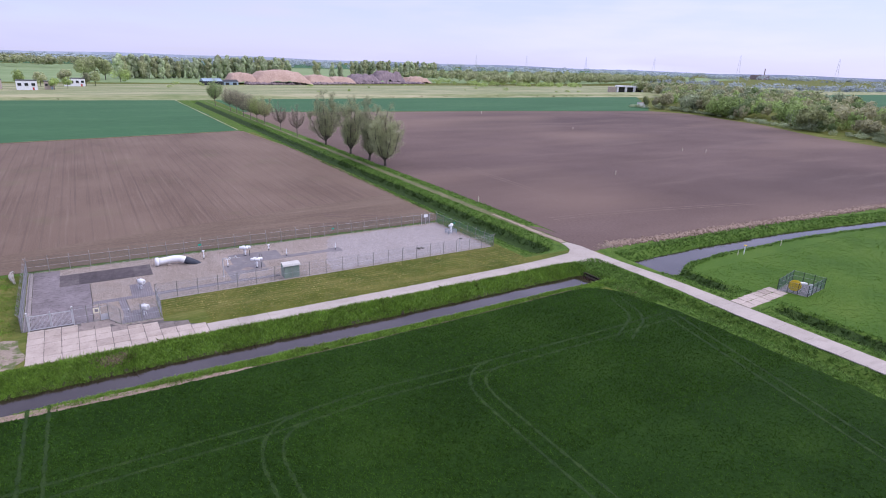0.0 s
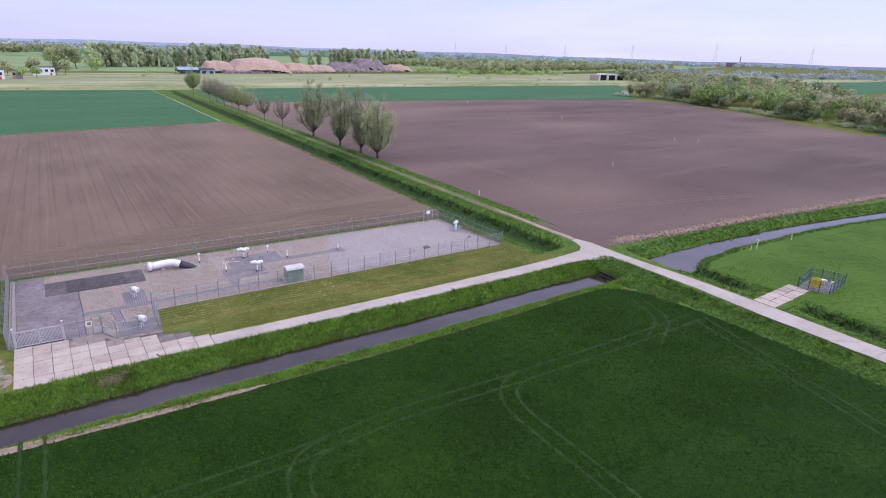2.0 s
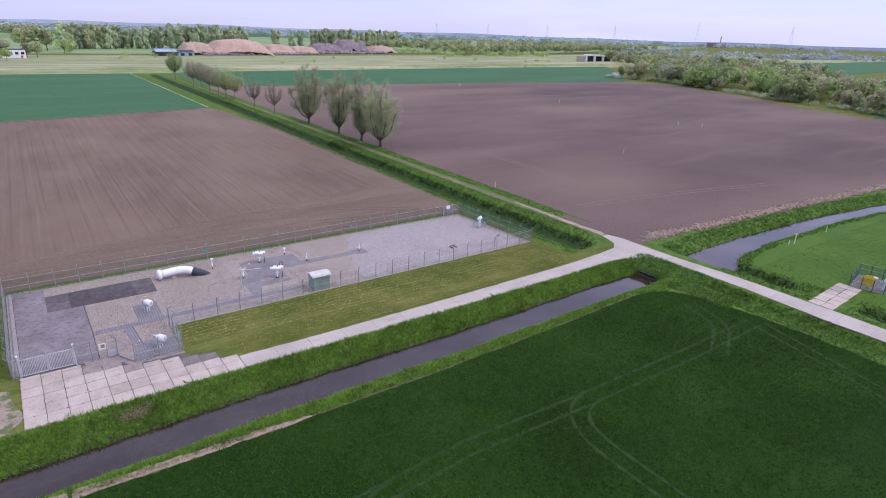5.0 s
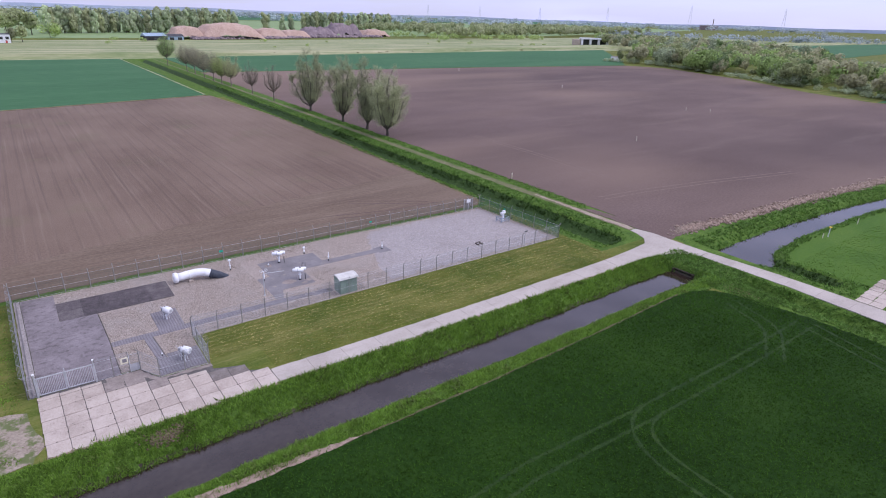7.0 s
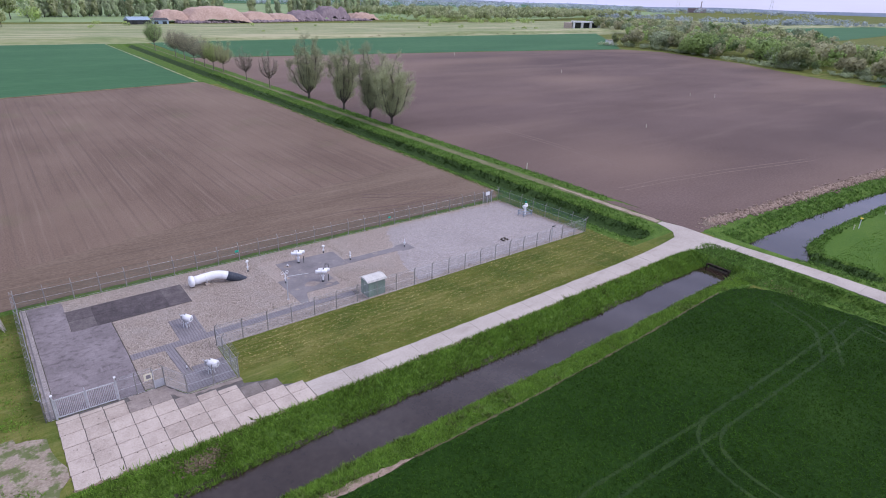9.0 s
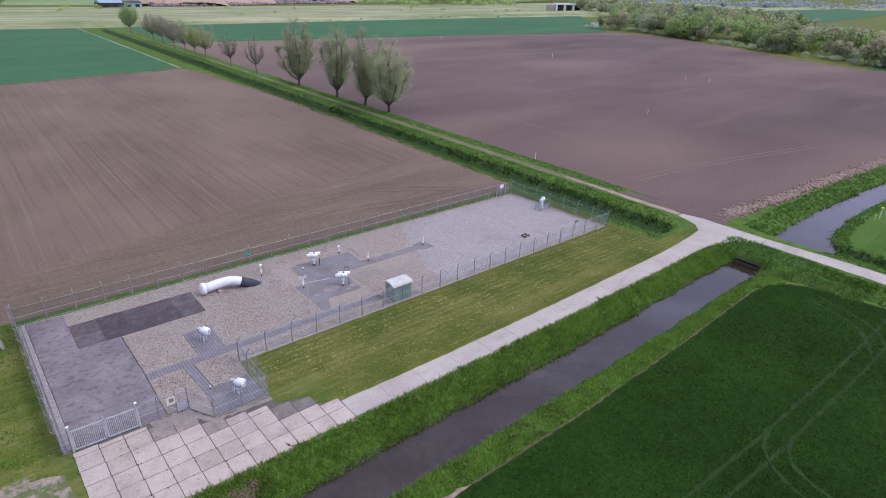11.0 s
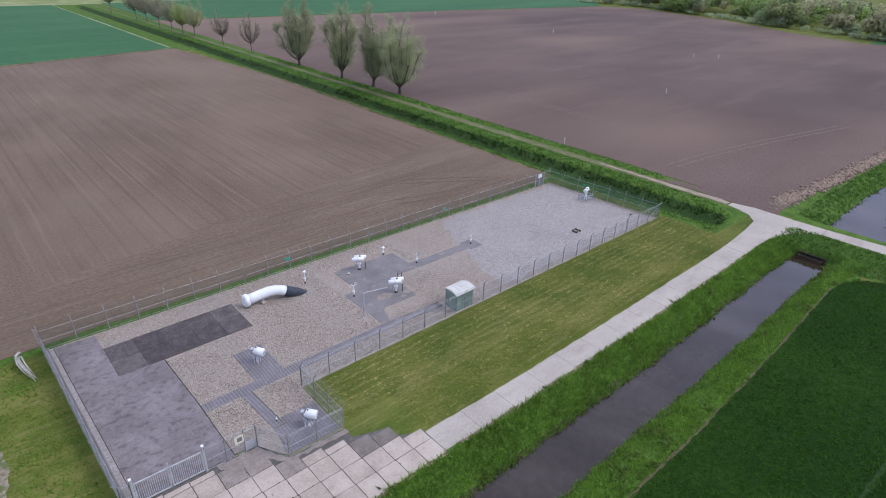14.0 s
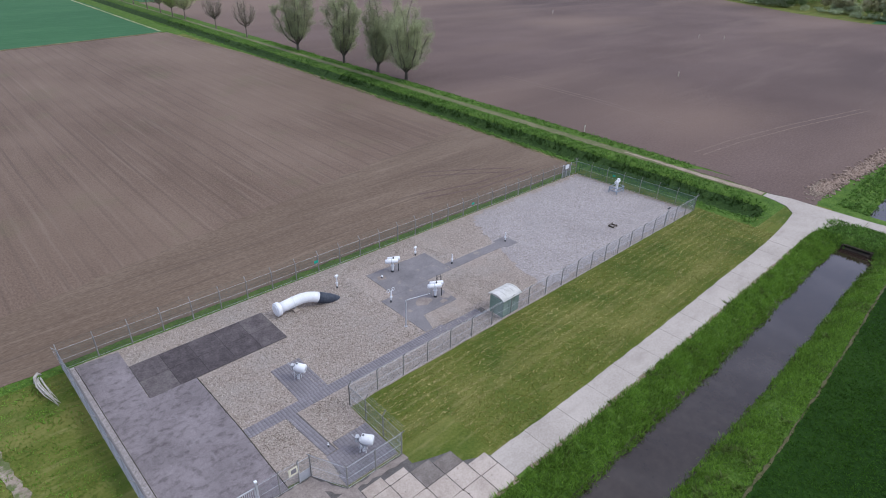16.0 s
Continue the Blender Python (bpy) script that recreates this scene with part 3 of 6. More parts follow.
# the flared junction
flare = [(67.24, 76.1), (70, 76.15), (74.4, 76.1), (78.2, 75.1), (80.6, 73.8), (82.6, 71.6), (85.4, 71.6), (85.3, 77), (85.4, 82.5), (84.6, 86), (83.0, 86), (82.6, 84.2), (81.6, 81.9), (79.6, 80.3), (75.2, 79.75), (70, 79.35), (67.24, 79.2)]
bay(road, flare, 0.065, mat="road")
ys = [71.56, 67, 62.5, 58, 53.5, 49, 44.5, 40, 35.5, 31, 26.5, 22, 17.5, 13, 8, 3, -2, -8, -14, -20]
for y0, y1 in zip(ys, ys[1:]):
    n = 4
    us = [y0 - 0.008 - (y0 - y1 - 0.016) * i / n for i in range(n + 1)]
    lx = lambda y: float(np.interp(y, [20, 45, 57, 72], [82.4, 82.3, 82.9, 82.7]))
    hx = lambda y: float(np.interp(y, [20, 45, 60, 72], [86.2, 86.6, 86.4, 85.4]))
    a = [(lx(u) + rr.uniform(-0.1, 0.1), u) for u in us]
    b = [(hx(u) + rr.uniform(-0.05, 0.05), u) for u in us]
    bay(road, a + b[::-1], 0.06, mat="road")

# slab yard before the gate
drape("yard_bed", [(-9.85, 76.75), (11.0, 76.5), (11.0, 79.3), (9.0, 80.3), (8.8, 81.6), (5.9, 82.7), (5.9, 84.0), (0.8, 84.1), (-0.6, 86.9), (-9.7, 87.2)], "joint", 0.022, 0.05, 1.0, "gritty sand bed under the slabs", "bed", 0.04, 19)
yard = thing("slab_yard", (0, 0, 0), "square concrete slabs laid before the gate", "paving", kind="structure")
tops = [86.9, 86.75, 86.7, 86.6, 86.3, 84.0, 83.3, 82.9, 82.55, 81.7, 79.75]
joints = []
for i in range(11):
    for j in range(6):
        y0, y1 = 76.68 - 0.03 * i + 1.91 * j, min(76.68 - 0.03 * i + 1.91 * (j + 1), tops[i])
        if y1 - y0 < 0.5:
            continue
        x0 = -9.86 + 1.886 * i - 0.02 * (y0 - 77)
        s = rr.uniform(-0.04, 0.04)
        g0, x1 = 0.028, x0 + 1.886
        near = [(x0 + g0, y0 + g0), (x1 - g0, y0 + g0 + s * 0.4)]
        if j == 0:
            near = [(x0 + g0, y0 + rr.uniform(0.0, 0.2)), (x0 + 0.5, y0 - rr.uniform(0.0, 0.12)), (x0 + 1.1, y0 - rr.uniform(0.02, 0.14)), (x0 + 1.6, y0 - rr.uniform(-0.06, 0.08)), (x1 - g0, y0 + rr.uniform(0.05, 0.3))]
        trodden = (i in (3, 4) and j == 4) or (i == 5 and j == 3)
        grey = (i == 8 and j == 2) or (i == 9 and j == 2)
        ob = bay(yard, near + [(x1 - g0 + s * 0.3, y1 - g0), (x0 + g0, y1 - g0 + s * 0.4)], 0.07 + rr.uniform(-0.014, 0.014), mat="stain" if trodden else "slab_grey" if grey else "concrete")
        ob.rotation_euler = (rr.uniform(-0.008, 0.008), rr.uniform(-0.008, 0.008), rr.uniform(-0.01, 0.01))
        joints += [(x0 + rr.gauss(0, 0.05), y0 + rr.gauss(0, 0.05)), (x0 + rr.gauss(0, 0.03), rr.uniform(y0, y1)), (rr.uniform(x0, x1), y0 + rr.gauss(0, 0.03))]
drape("worn_threshold", [(-3.9, 86.3), (-2.6, 85.5), (-0.9, 85.3), (0.5, 83.7), (5.9, 83.3), (5.9, 83.9), (0.75, 84.0), (-0.7, 86.8), (-4.0, 86.9)], "stain", 0.05, 0.12, 0.4, "brown trodden dirt and grit along the wire fence", "bare soil", 0.03, 16)

# slab drive to the small enclosure
drive = thing("slab_drive", (0, 0, 0), "rough concrete slabs leading over grass to a small enclosure", "paving", kind="structure")
for i in range(6):
    for j in range(2):
        x0, y0 = 86.75 + 2.05 * i, 46.2 + 1.75 * j + 0.12 * i
        s = rr.uniform(-0.12, 0.12)
        bay(drive, [(x0, y0), (x0 + 1.95, y0 + s), (x0 + 1.95, y0 + 1.65), (x0 + s, y0 + 1.7)], 0.06 + rr.uniform(-0.01, 0.02))
drape("farm_track", [(82.9, 86.2), (84.9, 86.2), (84.9, 120), (84.8, 200), (84.6, 330), (84.4, 498), (83.6, 498), (83.2, 330), (82.8, 200), (82.6, 120)], "track", 0.035, 0.22, 1.5, "pale worn track in the grass beside the ditch", "track", 0.05, 9)
drape("track_end", [(83.2, 86.2), (84.8, 86.2), (84.6, 96), (84.3, 112), (83.9, 112), (83.3, 96)], "bare", 0.045, 0.2, 0.9, "pale sandy end of the farm track", "track", 0.05, 8)
drape("bare_patch", [(85.5, 79), (87.5, 79.2), (92, 79.4), (92, 81.5), (88.8, 84), (87.6, 90), (87.0, 98), (85.2, 100), (85.0, 88)], "soil_r", 0.036, 0.2, 0.8, "trodden bare soil where the track meets the field", "bare soil", 0.04, 10)
drape("bare_patch", [(-40, 78), (-10.6, 76.6), (-10.0, 80), (-10.6, 84.0), (-13.6, 86.2), (-17, 85), (-40, 86)], "bare_worn", 0.035, 0.45, 0.9, "sandy worn ground beside the slabs", "bare soil", 0.04, 11)

# ---- the compound's surfaces ----
drape("gravel_bed", [(-2.6, 87.2), (-0.7, 87.0), (0.9, 84.3), (5.7, 84.2), (5.8, 90.9), (30, 90.8), (68.4, 90.75), (67.2, 111.4), (-10.6, 112.0), (-10.6, 103), (-2.6, 103)], "gravel", 0.02, 0.04, 1.5, "pale mixed pebble gravel inside the fence", "gravel", 0.08, 12)
drape("gravel_bed", [(34.4, 91.7), (67.6, 91.6), (66.5, 110.7), (41, 110.8), (37.5, 104.5), (35.5, 98)], "gravel_grey", 0.032, 0.45, 0.6, "cool grey gravel at the far end of the compound", "gravel", 0.08, 16)
drape("asphalt_yard", [(-9.75, 87.3), (-2.5, 87.0), (-2.45, 95), (-2.65, 103.1), (-6.75, 103.3), (-6.75, 111.6), (-10.45, 111.9)], "asphalt", 0.05, 0.02, 1.5, "worn purplish grey asphalt with dark stains", "asphalt", 0.08, 13)
mats = thing("ground_mat", (0, 0, 0), "dark rubber ground plates laid in two rows on gravel", "ground plate", kind="structure")
for i in range(5):
    for j in range(2):
        x0, y0 = -6.7 + 2.66 * i, 103.15 + 2.76 * j
        bay(mats, [(x0 + 0.015, y0 + 0.015), (x0 + 2.645, y0 + 0.015), (x0 + 2.645, y0 + 2.745), (x0 + 0.015, y0 + 2.745)], 0.07 + rr.uniform(0, 0.01), 0.06, "plate", "plate")
drape("plate_bed", [(-6.72, 103.12), (6.62, 103.12), (6.62, 108.7), (-6.72, 108.7)], "joint", 0.045, 0.01, 3, "sandy bed under the rubber plates", "bed", 0.04, 17)


def inside(x, y, pts):
    hit = False
    for (x0, y0), (x1, y1) in zip(pts, pts[1:] + pts[:1]):
        if (y0 > y) != (y1 > y) and x < x0 + (y - y0) / (y1 - y0) * (x1 - x0):
            hit = not hit
    return hit


def pavers(pts, size, turn, label):
    """Square pavers with open joints over a polygon, in one mesh with its sand bed."""
    c, s = math.cos(turn), math.sin(turn)
    ox, oy = pts[0]
    v, f = [], []
    h, w = size / 2 - 0.012, size / 2 - 0.022
    for i in range(-60, 90):
        for j in range(-40, 60):
            u, t_ = (i + 0.5) * size, (j + 0.5) * size
            x, y = ox + u * c - t_ * s, oy + u * s + t_ * c
            if not inside(x, y, pts):
                continue
            top = 0.05 + rr.uniform(-0.004, 0.006)
            k = len(v)
            for r_, z in ((h, 0.0), (h, top - 0.01), (w, top)):
                v += [(x + a * r_ * c - b * r_ * s, y + a * r_ * s + b * r_ * c, z) for a, b in ((-1, -1), (1, -1), (1, 1), (-1, 1))]
            for q in (0, 4):
                f += [(k + q + m_, k + q + (m_ + 1) % 4, k + q + 4 + (m_ + 1) % 4, k + q + 4 + m_) for m_ in range(4)]
            f.append((k + 8, k + 9, k + 10, k + 11))
    return tagged(arrays("pavers", np.array(v), np.array(f), "paver"), label, "paving", kind="stuff")


for pts, turn in (([(-2.4, 93.3), (17.6, 93.4), (25.3, 93.0), (25.3, 94.0), (17.6, 94.5), (-2.4, 94.4)], 0.0), ([(1.3, 87.7), (2.3, 87.7), (1.95, 93.3), (0.85, 93.3)], 0.07), ([(2.8, 94.43), (5.75, 94.44), (5.75, 99.4), (2.8, 99.4)], 0.0), ([(0.9, 84.35), (5.6, 84.3), (5.6, 88.5), (2.35, 88.6), (2.4, 87.68), (1.3, 87.68)], 0.0)):
    drape("paver_bed", pts, "joint", 0.036, 0.01, 2, "dark sandy joints between small pavers", "bed", 0.05, 14)
    pavers(pts, 0.3, turn, "small grey concrete pavers laid in square rows")
for pts in ([(19.5, 102.1), (28.5, 102.0), (28.6, 107.2), (19.6, 107.5)], [(17.6, 102.05), (17.7, 94.6), (18.7, 94.6), (19.5, 97.0), (24.4, 96.9), (24.5, 102.0)], [(28.6, 102.0), (37.8, 101.8), (37.8, 101.3), (40.0, 101.3), (40.0, 103.7), (37.7, 103.7), (37.7, 103.2), (28.6, 103.5)]):
    drape("grey_pad", pts, "grey_pad", 0.045, 0.03, 1.2, "smooth grey concrete pad with rusty stains", "concrete pad", 0.05, 15)

for k, (x, y, r_) in enumerate(((21.2, 99.0, 0.75), (24.0, 98.2, 0.5), (20.7, 105.9, 0.45), (23.0, 97.6, 0.35))):
    drape("rust_mark", [(x + r_ * 1.3 * math.cos(a), y + r_ * math.sin(a)) for a in np.linspace(0, 5.8, 11)], "stain", 0.052 + 0.002 * k, 0.16, 2, "pale rusty stain on the grey pad", "stain", 0.01, 70 + k)
# wheel marks in the soil and dry margins of the fields
for k, (mat, pts) in enumerate((("mark", [(94.8, 102.5), (108.5, 101.2), (129.2, 97.7), (160, 91)]), ("mark", [(114.2, 172), (114.0, 165.8), (113.1, 138.4), (110.3, 114.1)]), ("soil_r", [(40, 121), (50, 118.5), (62, 118)]), ("soil_r", [(46, 128), (53, 124), (60, 119.5)]))):
    for o in (-0.9, 0.9):
        up, down = [], []
        for i in range(len(pts)):
            a_, b_ = pts[max(i - 1, 0)], pts[min(i + 1, len(pts) - 1)]
            L_ = math.hypot(b_[0] - a_[0], b_[1] - a_[1])
            nx_, ny_ = -(b_[1] - a_[1]) / L_, (b_[0] - a_[0]) / L_
            up.append((pts[i][0] + nx_ * (o + 0.16), pts[i][1] + ny_ * (o + 0.16)))
            down.append((pts[i][0] + nx_ * (o - 0.16), pts[i][1] + ny_ * (o - 0.16)))
        drape("wheel_mark", down + up[::-1], mat, 0.036 + 0.006 * k + (0.003 if o > 0 else 0), 0.07, 0.9, "faint tractor wheel mark in the soil", "wheel mark", 0.01, 40 + k)
drape("dry_margin", [(70.2, 114), (71.0, 114), (71.6, 146), (72.5, 182), (72.0, 232), (66.4, 296), (65.8, 296), (71.2, 232), (71.7, 182), (70.8, 146)], "reed", 0.04, 0.25, 1.0, "dry yellowish margin between soil and ditch", "dry grass", 0.05, 50)
drape("dry_margin", [(-300, 246.5), (-28, 280.3), (28, 290.3), (65, 297), (65, 298), (28, 291.7), (-28, 281.6), (-300, 248)], "reed", 0.13, 0.3, 2.0, "dry yellowish margin between soil and wheat", "dry grass", 0.14, 51)
drape("dry_margin", [(64.6, 300), (65.4, 300), (64.9, 400), (63.9, 508), (63.2, 508), (64.0, 400)], "straw", 0.12, 0.2, 2.0, "pale dry strip along the far wheat", "dry grass", 0.14, 55)
# earth showing along the road's edge
edge_lo = [(x, float(road_edges(x)[0]) - 0.28) for x in np.arange(-10.0, 68, 1.5) if x > 11] 
drape("earth_edge", edge_lo + [(x, float(road_edges(x)[0]) + 0.1) for x, _ in edge_lo[::-1]], "clod", 0.03, 0.12, 0.7, "bare earth along the edge of the road", "bare soil", 0.05, 52)
drape("earth_edge", [(-9.9, 76.45), (11.0, 76.1), (11.0, 76.6), (-9.9, 77.0)], "clod", 0.03, 0.15, 0.7, "bare earth along the edge of the slabs", "bare soil", 0.05, 53)
drape("earth_edge", [(-10.6, 87.4), (-9.72, 87.4), (-10.42, 111.9), (-11.15, 112.0)], "gravel_grey", 0.053, 0.04, 0.7, "gritty strip between fence and asphalt", "bare soil", 0.07, 54)

# ---- fences ----
def lattice(bm, a, b, z0, z1, gap, r):
    """Diamond wire between a and b: diagonal wires both ways."""
    a, b = Vector((a[0], a[1], 0)), Vector((b[0], b[1], 0))
    d = b - a
    n = d.length
    d.normalize()
    side = Vector((-d.y, d.x, 0)) * r
    h = z1 - z0
    s = -h
    while s < n:
        for way in (1, -1):
            s0, s1 = s, s + h
            t0, t1 = max(s0, 0), min(s1, n)
            if t1 - t0 > 0.02:
                za, zb = (z0 + t0 - s0, z0 + t1 - s0) if way > 0 else (z1 - t0 + s0, z1 - t1 + s0)
                p, q = a + d * t0 + Vector((0, 0, za)), a + d * t1 + Vector((0, 0, zb))
                up = Vector((-d.x * r * way, -d.y * r * way, r))
                v = [bm.verts.new(c + o) for c in (p, q) for o in (side, -side * 0.5 + up * 0.8, -side * 0.5 - up * 0.8)]
                for i in range(3):
                    j = (i + 1) % 3
                    bm.faces.new((v[i], v[j], v[3 + j], v[3 + i]))
        s += gap
    return bm


POST = {}


def fence(points, gap, out, label, height=2.25, arm=True, wire="wire", post_mat="post_zinc", mesh_gap=0.13, r=0.004, radius=0.05, group="compound fence"):
    """A chain-link fence along points (x, y); out: +1 leans the arms to the left of the way, -1 to the right."""
    f = thing("chain_link_fence", (points[0][0], points[0][1], 0), label, "fence", group)
    inv = f.matrix_world.inverted()
    o = Vector((points[0][0], points[0][1], 0))
    for a, b in zip(points, points[1:]):
        d = Vector((b[0] - a[0], b[1] - a[1], 0))
        n = max(1, round(d.length / gap))
        e = d.normalized()
        side = Vector((-e.y, e.x, 0)) * out
        la, lb = Vector((*a, 0)) - o, Vector((*b, 0)) - o
        part("wire_mesh", lattice(B(), la, lb, 0.05, height, mesh_gap, r), wire, f)
        for z in (0.07, 1.1, height - 0.03):
            part("tension_wire", rod(B(), la + Vector((0, 0, z)), lb + Vector((0, 0, z)), 0.014, n=4), "zinc", f)
        if arm:
            for k in (0.35, 0.68, 1.0):
                up = side * 0.3 * k + Vector((0, 0, height + 0.08 + 0.36 * k))
                part("barbed_wire", rod(B(), la + up, lb + up, 0.009, n=4), wire, f)
        key = (height, arm, post_mat, round(side.x, 1), round(side.y, 1))
        for i in range(n + (b == points[-1])):
            if key not in POST:
                bm = B()
                rod(bm, (0, 0, -0.1), (0, 0, height + 0.06), radius, n=8)
                if arm:
                    rod(bm, (0, 0, height + 0.04), side * 0.32 + Vector((0, 0, height + 0.5)), radius * 0.7, n=6)
                POST[key] = part("post", bm, post_mat, f)
                p = POST[key]
            else:
                p = new("post", POST[key].data)
                p.parent = f
            p.location = la + d * (i / n)
    return f


fence([(-11.3, 112.2), (67.3, 111.6)], 3.0, 1, "weathered chain-link fence with angled barbed wire arms by the soil", wire="old_wire", mesh_gap=0.10, r=0.005, radius=0.065)
fence([(67.3, 111.6), (68.6, 90.7)], 3.0, 1, "green-coated chain-link fence with angled arms beside the ditch", wire="green_wire", mesh_gap=0.07, r=0.006)
fence([(68.6, 90.7), (5.85, 91.1)], 3.05, 1, "galvanised chain-link fence with angled arms along the mown verge", mesh_gap=0.14)
fence([(5.85, 91.1), (5.85, 84.0), (0.8, 84.1), (-0.6, 86.85)], 2.5, 1, "galvanised chain-link fence round a valve bay")
fence([(-4.7, 86.95), (-1.6, 86.9)], 1.6, -1, "low run of wire fence between gate and door")
fence([(-10.7, 87.2), (-11.3, 112.2)], 2.8, 1, "galvanised chain-link fence with angled arms along the asphalt", mesh_gap=0.06, r=0.0075)
fence([(-10.7, 87.2), (-9.95, 87.15)], 0.8, -1, "short galvanised fence end beside the gate")


def barred_gate(x0, y0, x1, y1):
    g = thing("gate", (x0, y0, 0), "double galvanised barred steel gate, closed", "gate")
    d = Vector((x1 - x0, y1 - y0, 0))
    L = d.length
    g.matrix_world = pose(x0, y0, 0, 0, 0, math.degrees(math.atan2(d.y, d.x)))
    for k in (0, 1):
        p = part("gate_post", box(B(), (k * L, 0, 1.25), (0.16, 0.16, 2.7), bevel=0.015), "zinc", g)
        part("cap", box(B(), (k * L, 0, 2.65), (0.2, 0.2, 0.12), bevel=0.02), "white", p)
        a, b = (0.1, L / 2 - 0.03) if k == 0 else (L / 2 + 0.03, L - 0.1)
        leaf = part("gate_leaf", box(box(box(box(B(), ((a + b) / 2, 0, 0.2), (b - a, 0.07, 0.09)), ((a + b) / 2, 0, 2.1), (b - a, 0.07, 0.09)), (a + 0.04, 0, 1.15), (0.08, 0.07, 1.9)), (b - 0.04, 0, 1.15), (0.08, 0.07, 1.9)), "zinc", g)
        n = 17
        for i in range(n):
            x = a + 0.1 + (b - a - 0.2) * i / (n - 1)
            part("bar", box(B(), (x, 0, 1.2), (0.035, 0.035, 2.0)), "zinc", leaf)
    part("latch", box(B(), (L / 2, 0.03, 1.2), (0.14, 0.16, 0.3), bevel=0.01), "zinc", g)
    part("lock_bar", box(B(), (L / 2, 0.06, 1.5), (0.09, 0.05, 2.0), bevel=0.01), "zinc", g)
    return g


barred_gate(-9.85, 87.12, -4.75, 86.97)
wicket = thing("wicket_gate", (-1.55, 86.9, 0), "small pedestrian gate with a pale sheet panel", "gate")
for x in (0.0, 0.95):
    part("gate_post", rod(B(), (x, 0, 0), (x, 0, 2.3), 0.045), "zinc", wicket)
part("panel", box(B(), (0.47, 0, 0.5), (0.86, 0.04, 0.9), bevel=0.01), "zinc", wicket)
part("wire_mesh", lattice(B(), (0.05, 0), (0.9, 0), 0.95, 2.1, 0.1, 0.004), "wire", wicket)
part("rail", rod(B(), (0, 0, 2.1), (0.95, 0, 2.1), 0.025), "zinc", wicket)
edge = B()
tube(edge, [(-2.46, 87.1, 0.05), (-2.42, 95, 0.05), (-2.6, 103.05, 0.05)], [0.035] * 3, 6)
tagged(part("edging", edge, "moss"), "dark mossy edging between asphalt and gravel", "kerb", kind="structure")
edge = B()
tube(edge, [(-9.78, 87.4, 0.06), (-10.1, 99, 0.06), (-10.46, 111.8, 0.06)], [0.03] * 3, 6)
tagged(part("edging", edge, "moss"), "dark mossy edging beside the fence strip", "kerb", kind="structure")
kerb = tagged(part("kerb", box(B(), (-10.62, 99.6, 0.06), (0.12, 24.9, 0.14), 1.35, 0.01), "grey_pad"), "low concrete edging along the fence", "kerb", kind="structure")


# ---- the hut ----
def hut():
    w, d, h = 2.55, 1.9, 2.15
    g = thing("equipment_hut", (26.75, 91.95, 0), "grey-green panelled equipment cabinet with a pale curved roof", "hut")
    part("plinth", box(B(), (0, 0, 0.06), (w + 0.2, d + 0.2, 0.12), bevel=0.02), "concrete", g)
    body = part("body", box(B(), (0, 0, 0.12 + h / 2), (w, d, h), bevel=0.03), "hut_green", g)
    for k in range(3):
        part("panel", box(B(), (-w / 2 + w * (k + 0.5) / 3, -d / 2 - 0.012, 1.15), (w / 3 - 0.06, 0.03, h - 0.2), bevel=0.01), "hut_green", body)
    for k in range(2):
        part("door", box(B(), (-w / 2 - 0.012, -d / 4 + k * d / 2, 1.15), (0.03, d / 2 - 0.06, h - 0.2), bevel=0.01), "hut_green", body)
    part("handle", rod(B(), (-w / 2 - 0.05, 0.06, 1.05), (-w / 2 - 0.05, 0.06, 1.3), 0.015), "dark_steel", body)
    bm = B()
    n = 8
    rows = []
    for i in range(n + 1):
        u = -1 + 2 * i / n
        rows.append([bm.verts.new((s * (w / 2 + 0.2), u * (d / 2 + 0.2), h + 0.14 + 0.33 * (1 - u * u) + o)) for o in (0, 0.07) for s in (-1, 1)])
    for a, b in zip(rows, rows[1:]):
        bm.faces.new((a[0], b[0], b[1], a[1]))
        bm.faces.new((a[2], a[3], b[3], b[2]))
        bm.faces.new((a[0], a[2], b[2], b[0]))
        bm.faces.new((a[1], b[1], b[3], a[3]))
    bm.faces.new((rows[0][0], rows[0][1], rows[0][3], rows[0][2]))
    bm.faces.new((rows[-1][0], rows[-1][2], rows[-1][3], rows[-1][1]))
    for s in (-1, 1):
        prev = None
        low = [bm.verts.new((s * w / 2, (-1 + 2 * i / n) * d / 2, h + 0.1)) for i in range(n + 1)]
        high = [bm.verts.new((s * w / 2, (-1 + 2 * i / n) * d / 2, h + 0.15 + 0.33 * (1 - (-1 + 2 * i / n) ** 2))) for i in range(n + 1)]
        for i in range(n):
            bm.faces.new((low[i], low[i + 1], high[i + 1], high[i]))
    bmesh.ops.recalc_face_normals(bm, faces=bm.faces)
    roof = part("roof", bm, "hut_roof", g, "pale curved sheet roof")
    for k in range(5):
        bm = B()
        x = -w / 2 + w * k / 4
        tube(bm, [(x, (-1 + i / 4) * (d / 2 + 0.19), h + 0.215 + 0.33 * (1 - (-1 + i / 4) ** 2)) for i in range(9)], [0.016] * 9, 6)
        part("rib", bm, "hut_roof", roof)
    return g


hut()

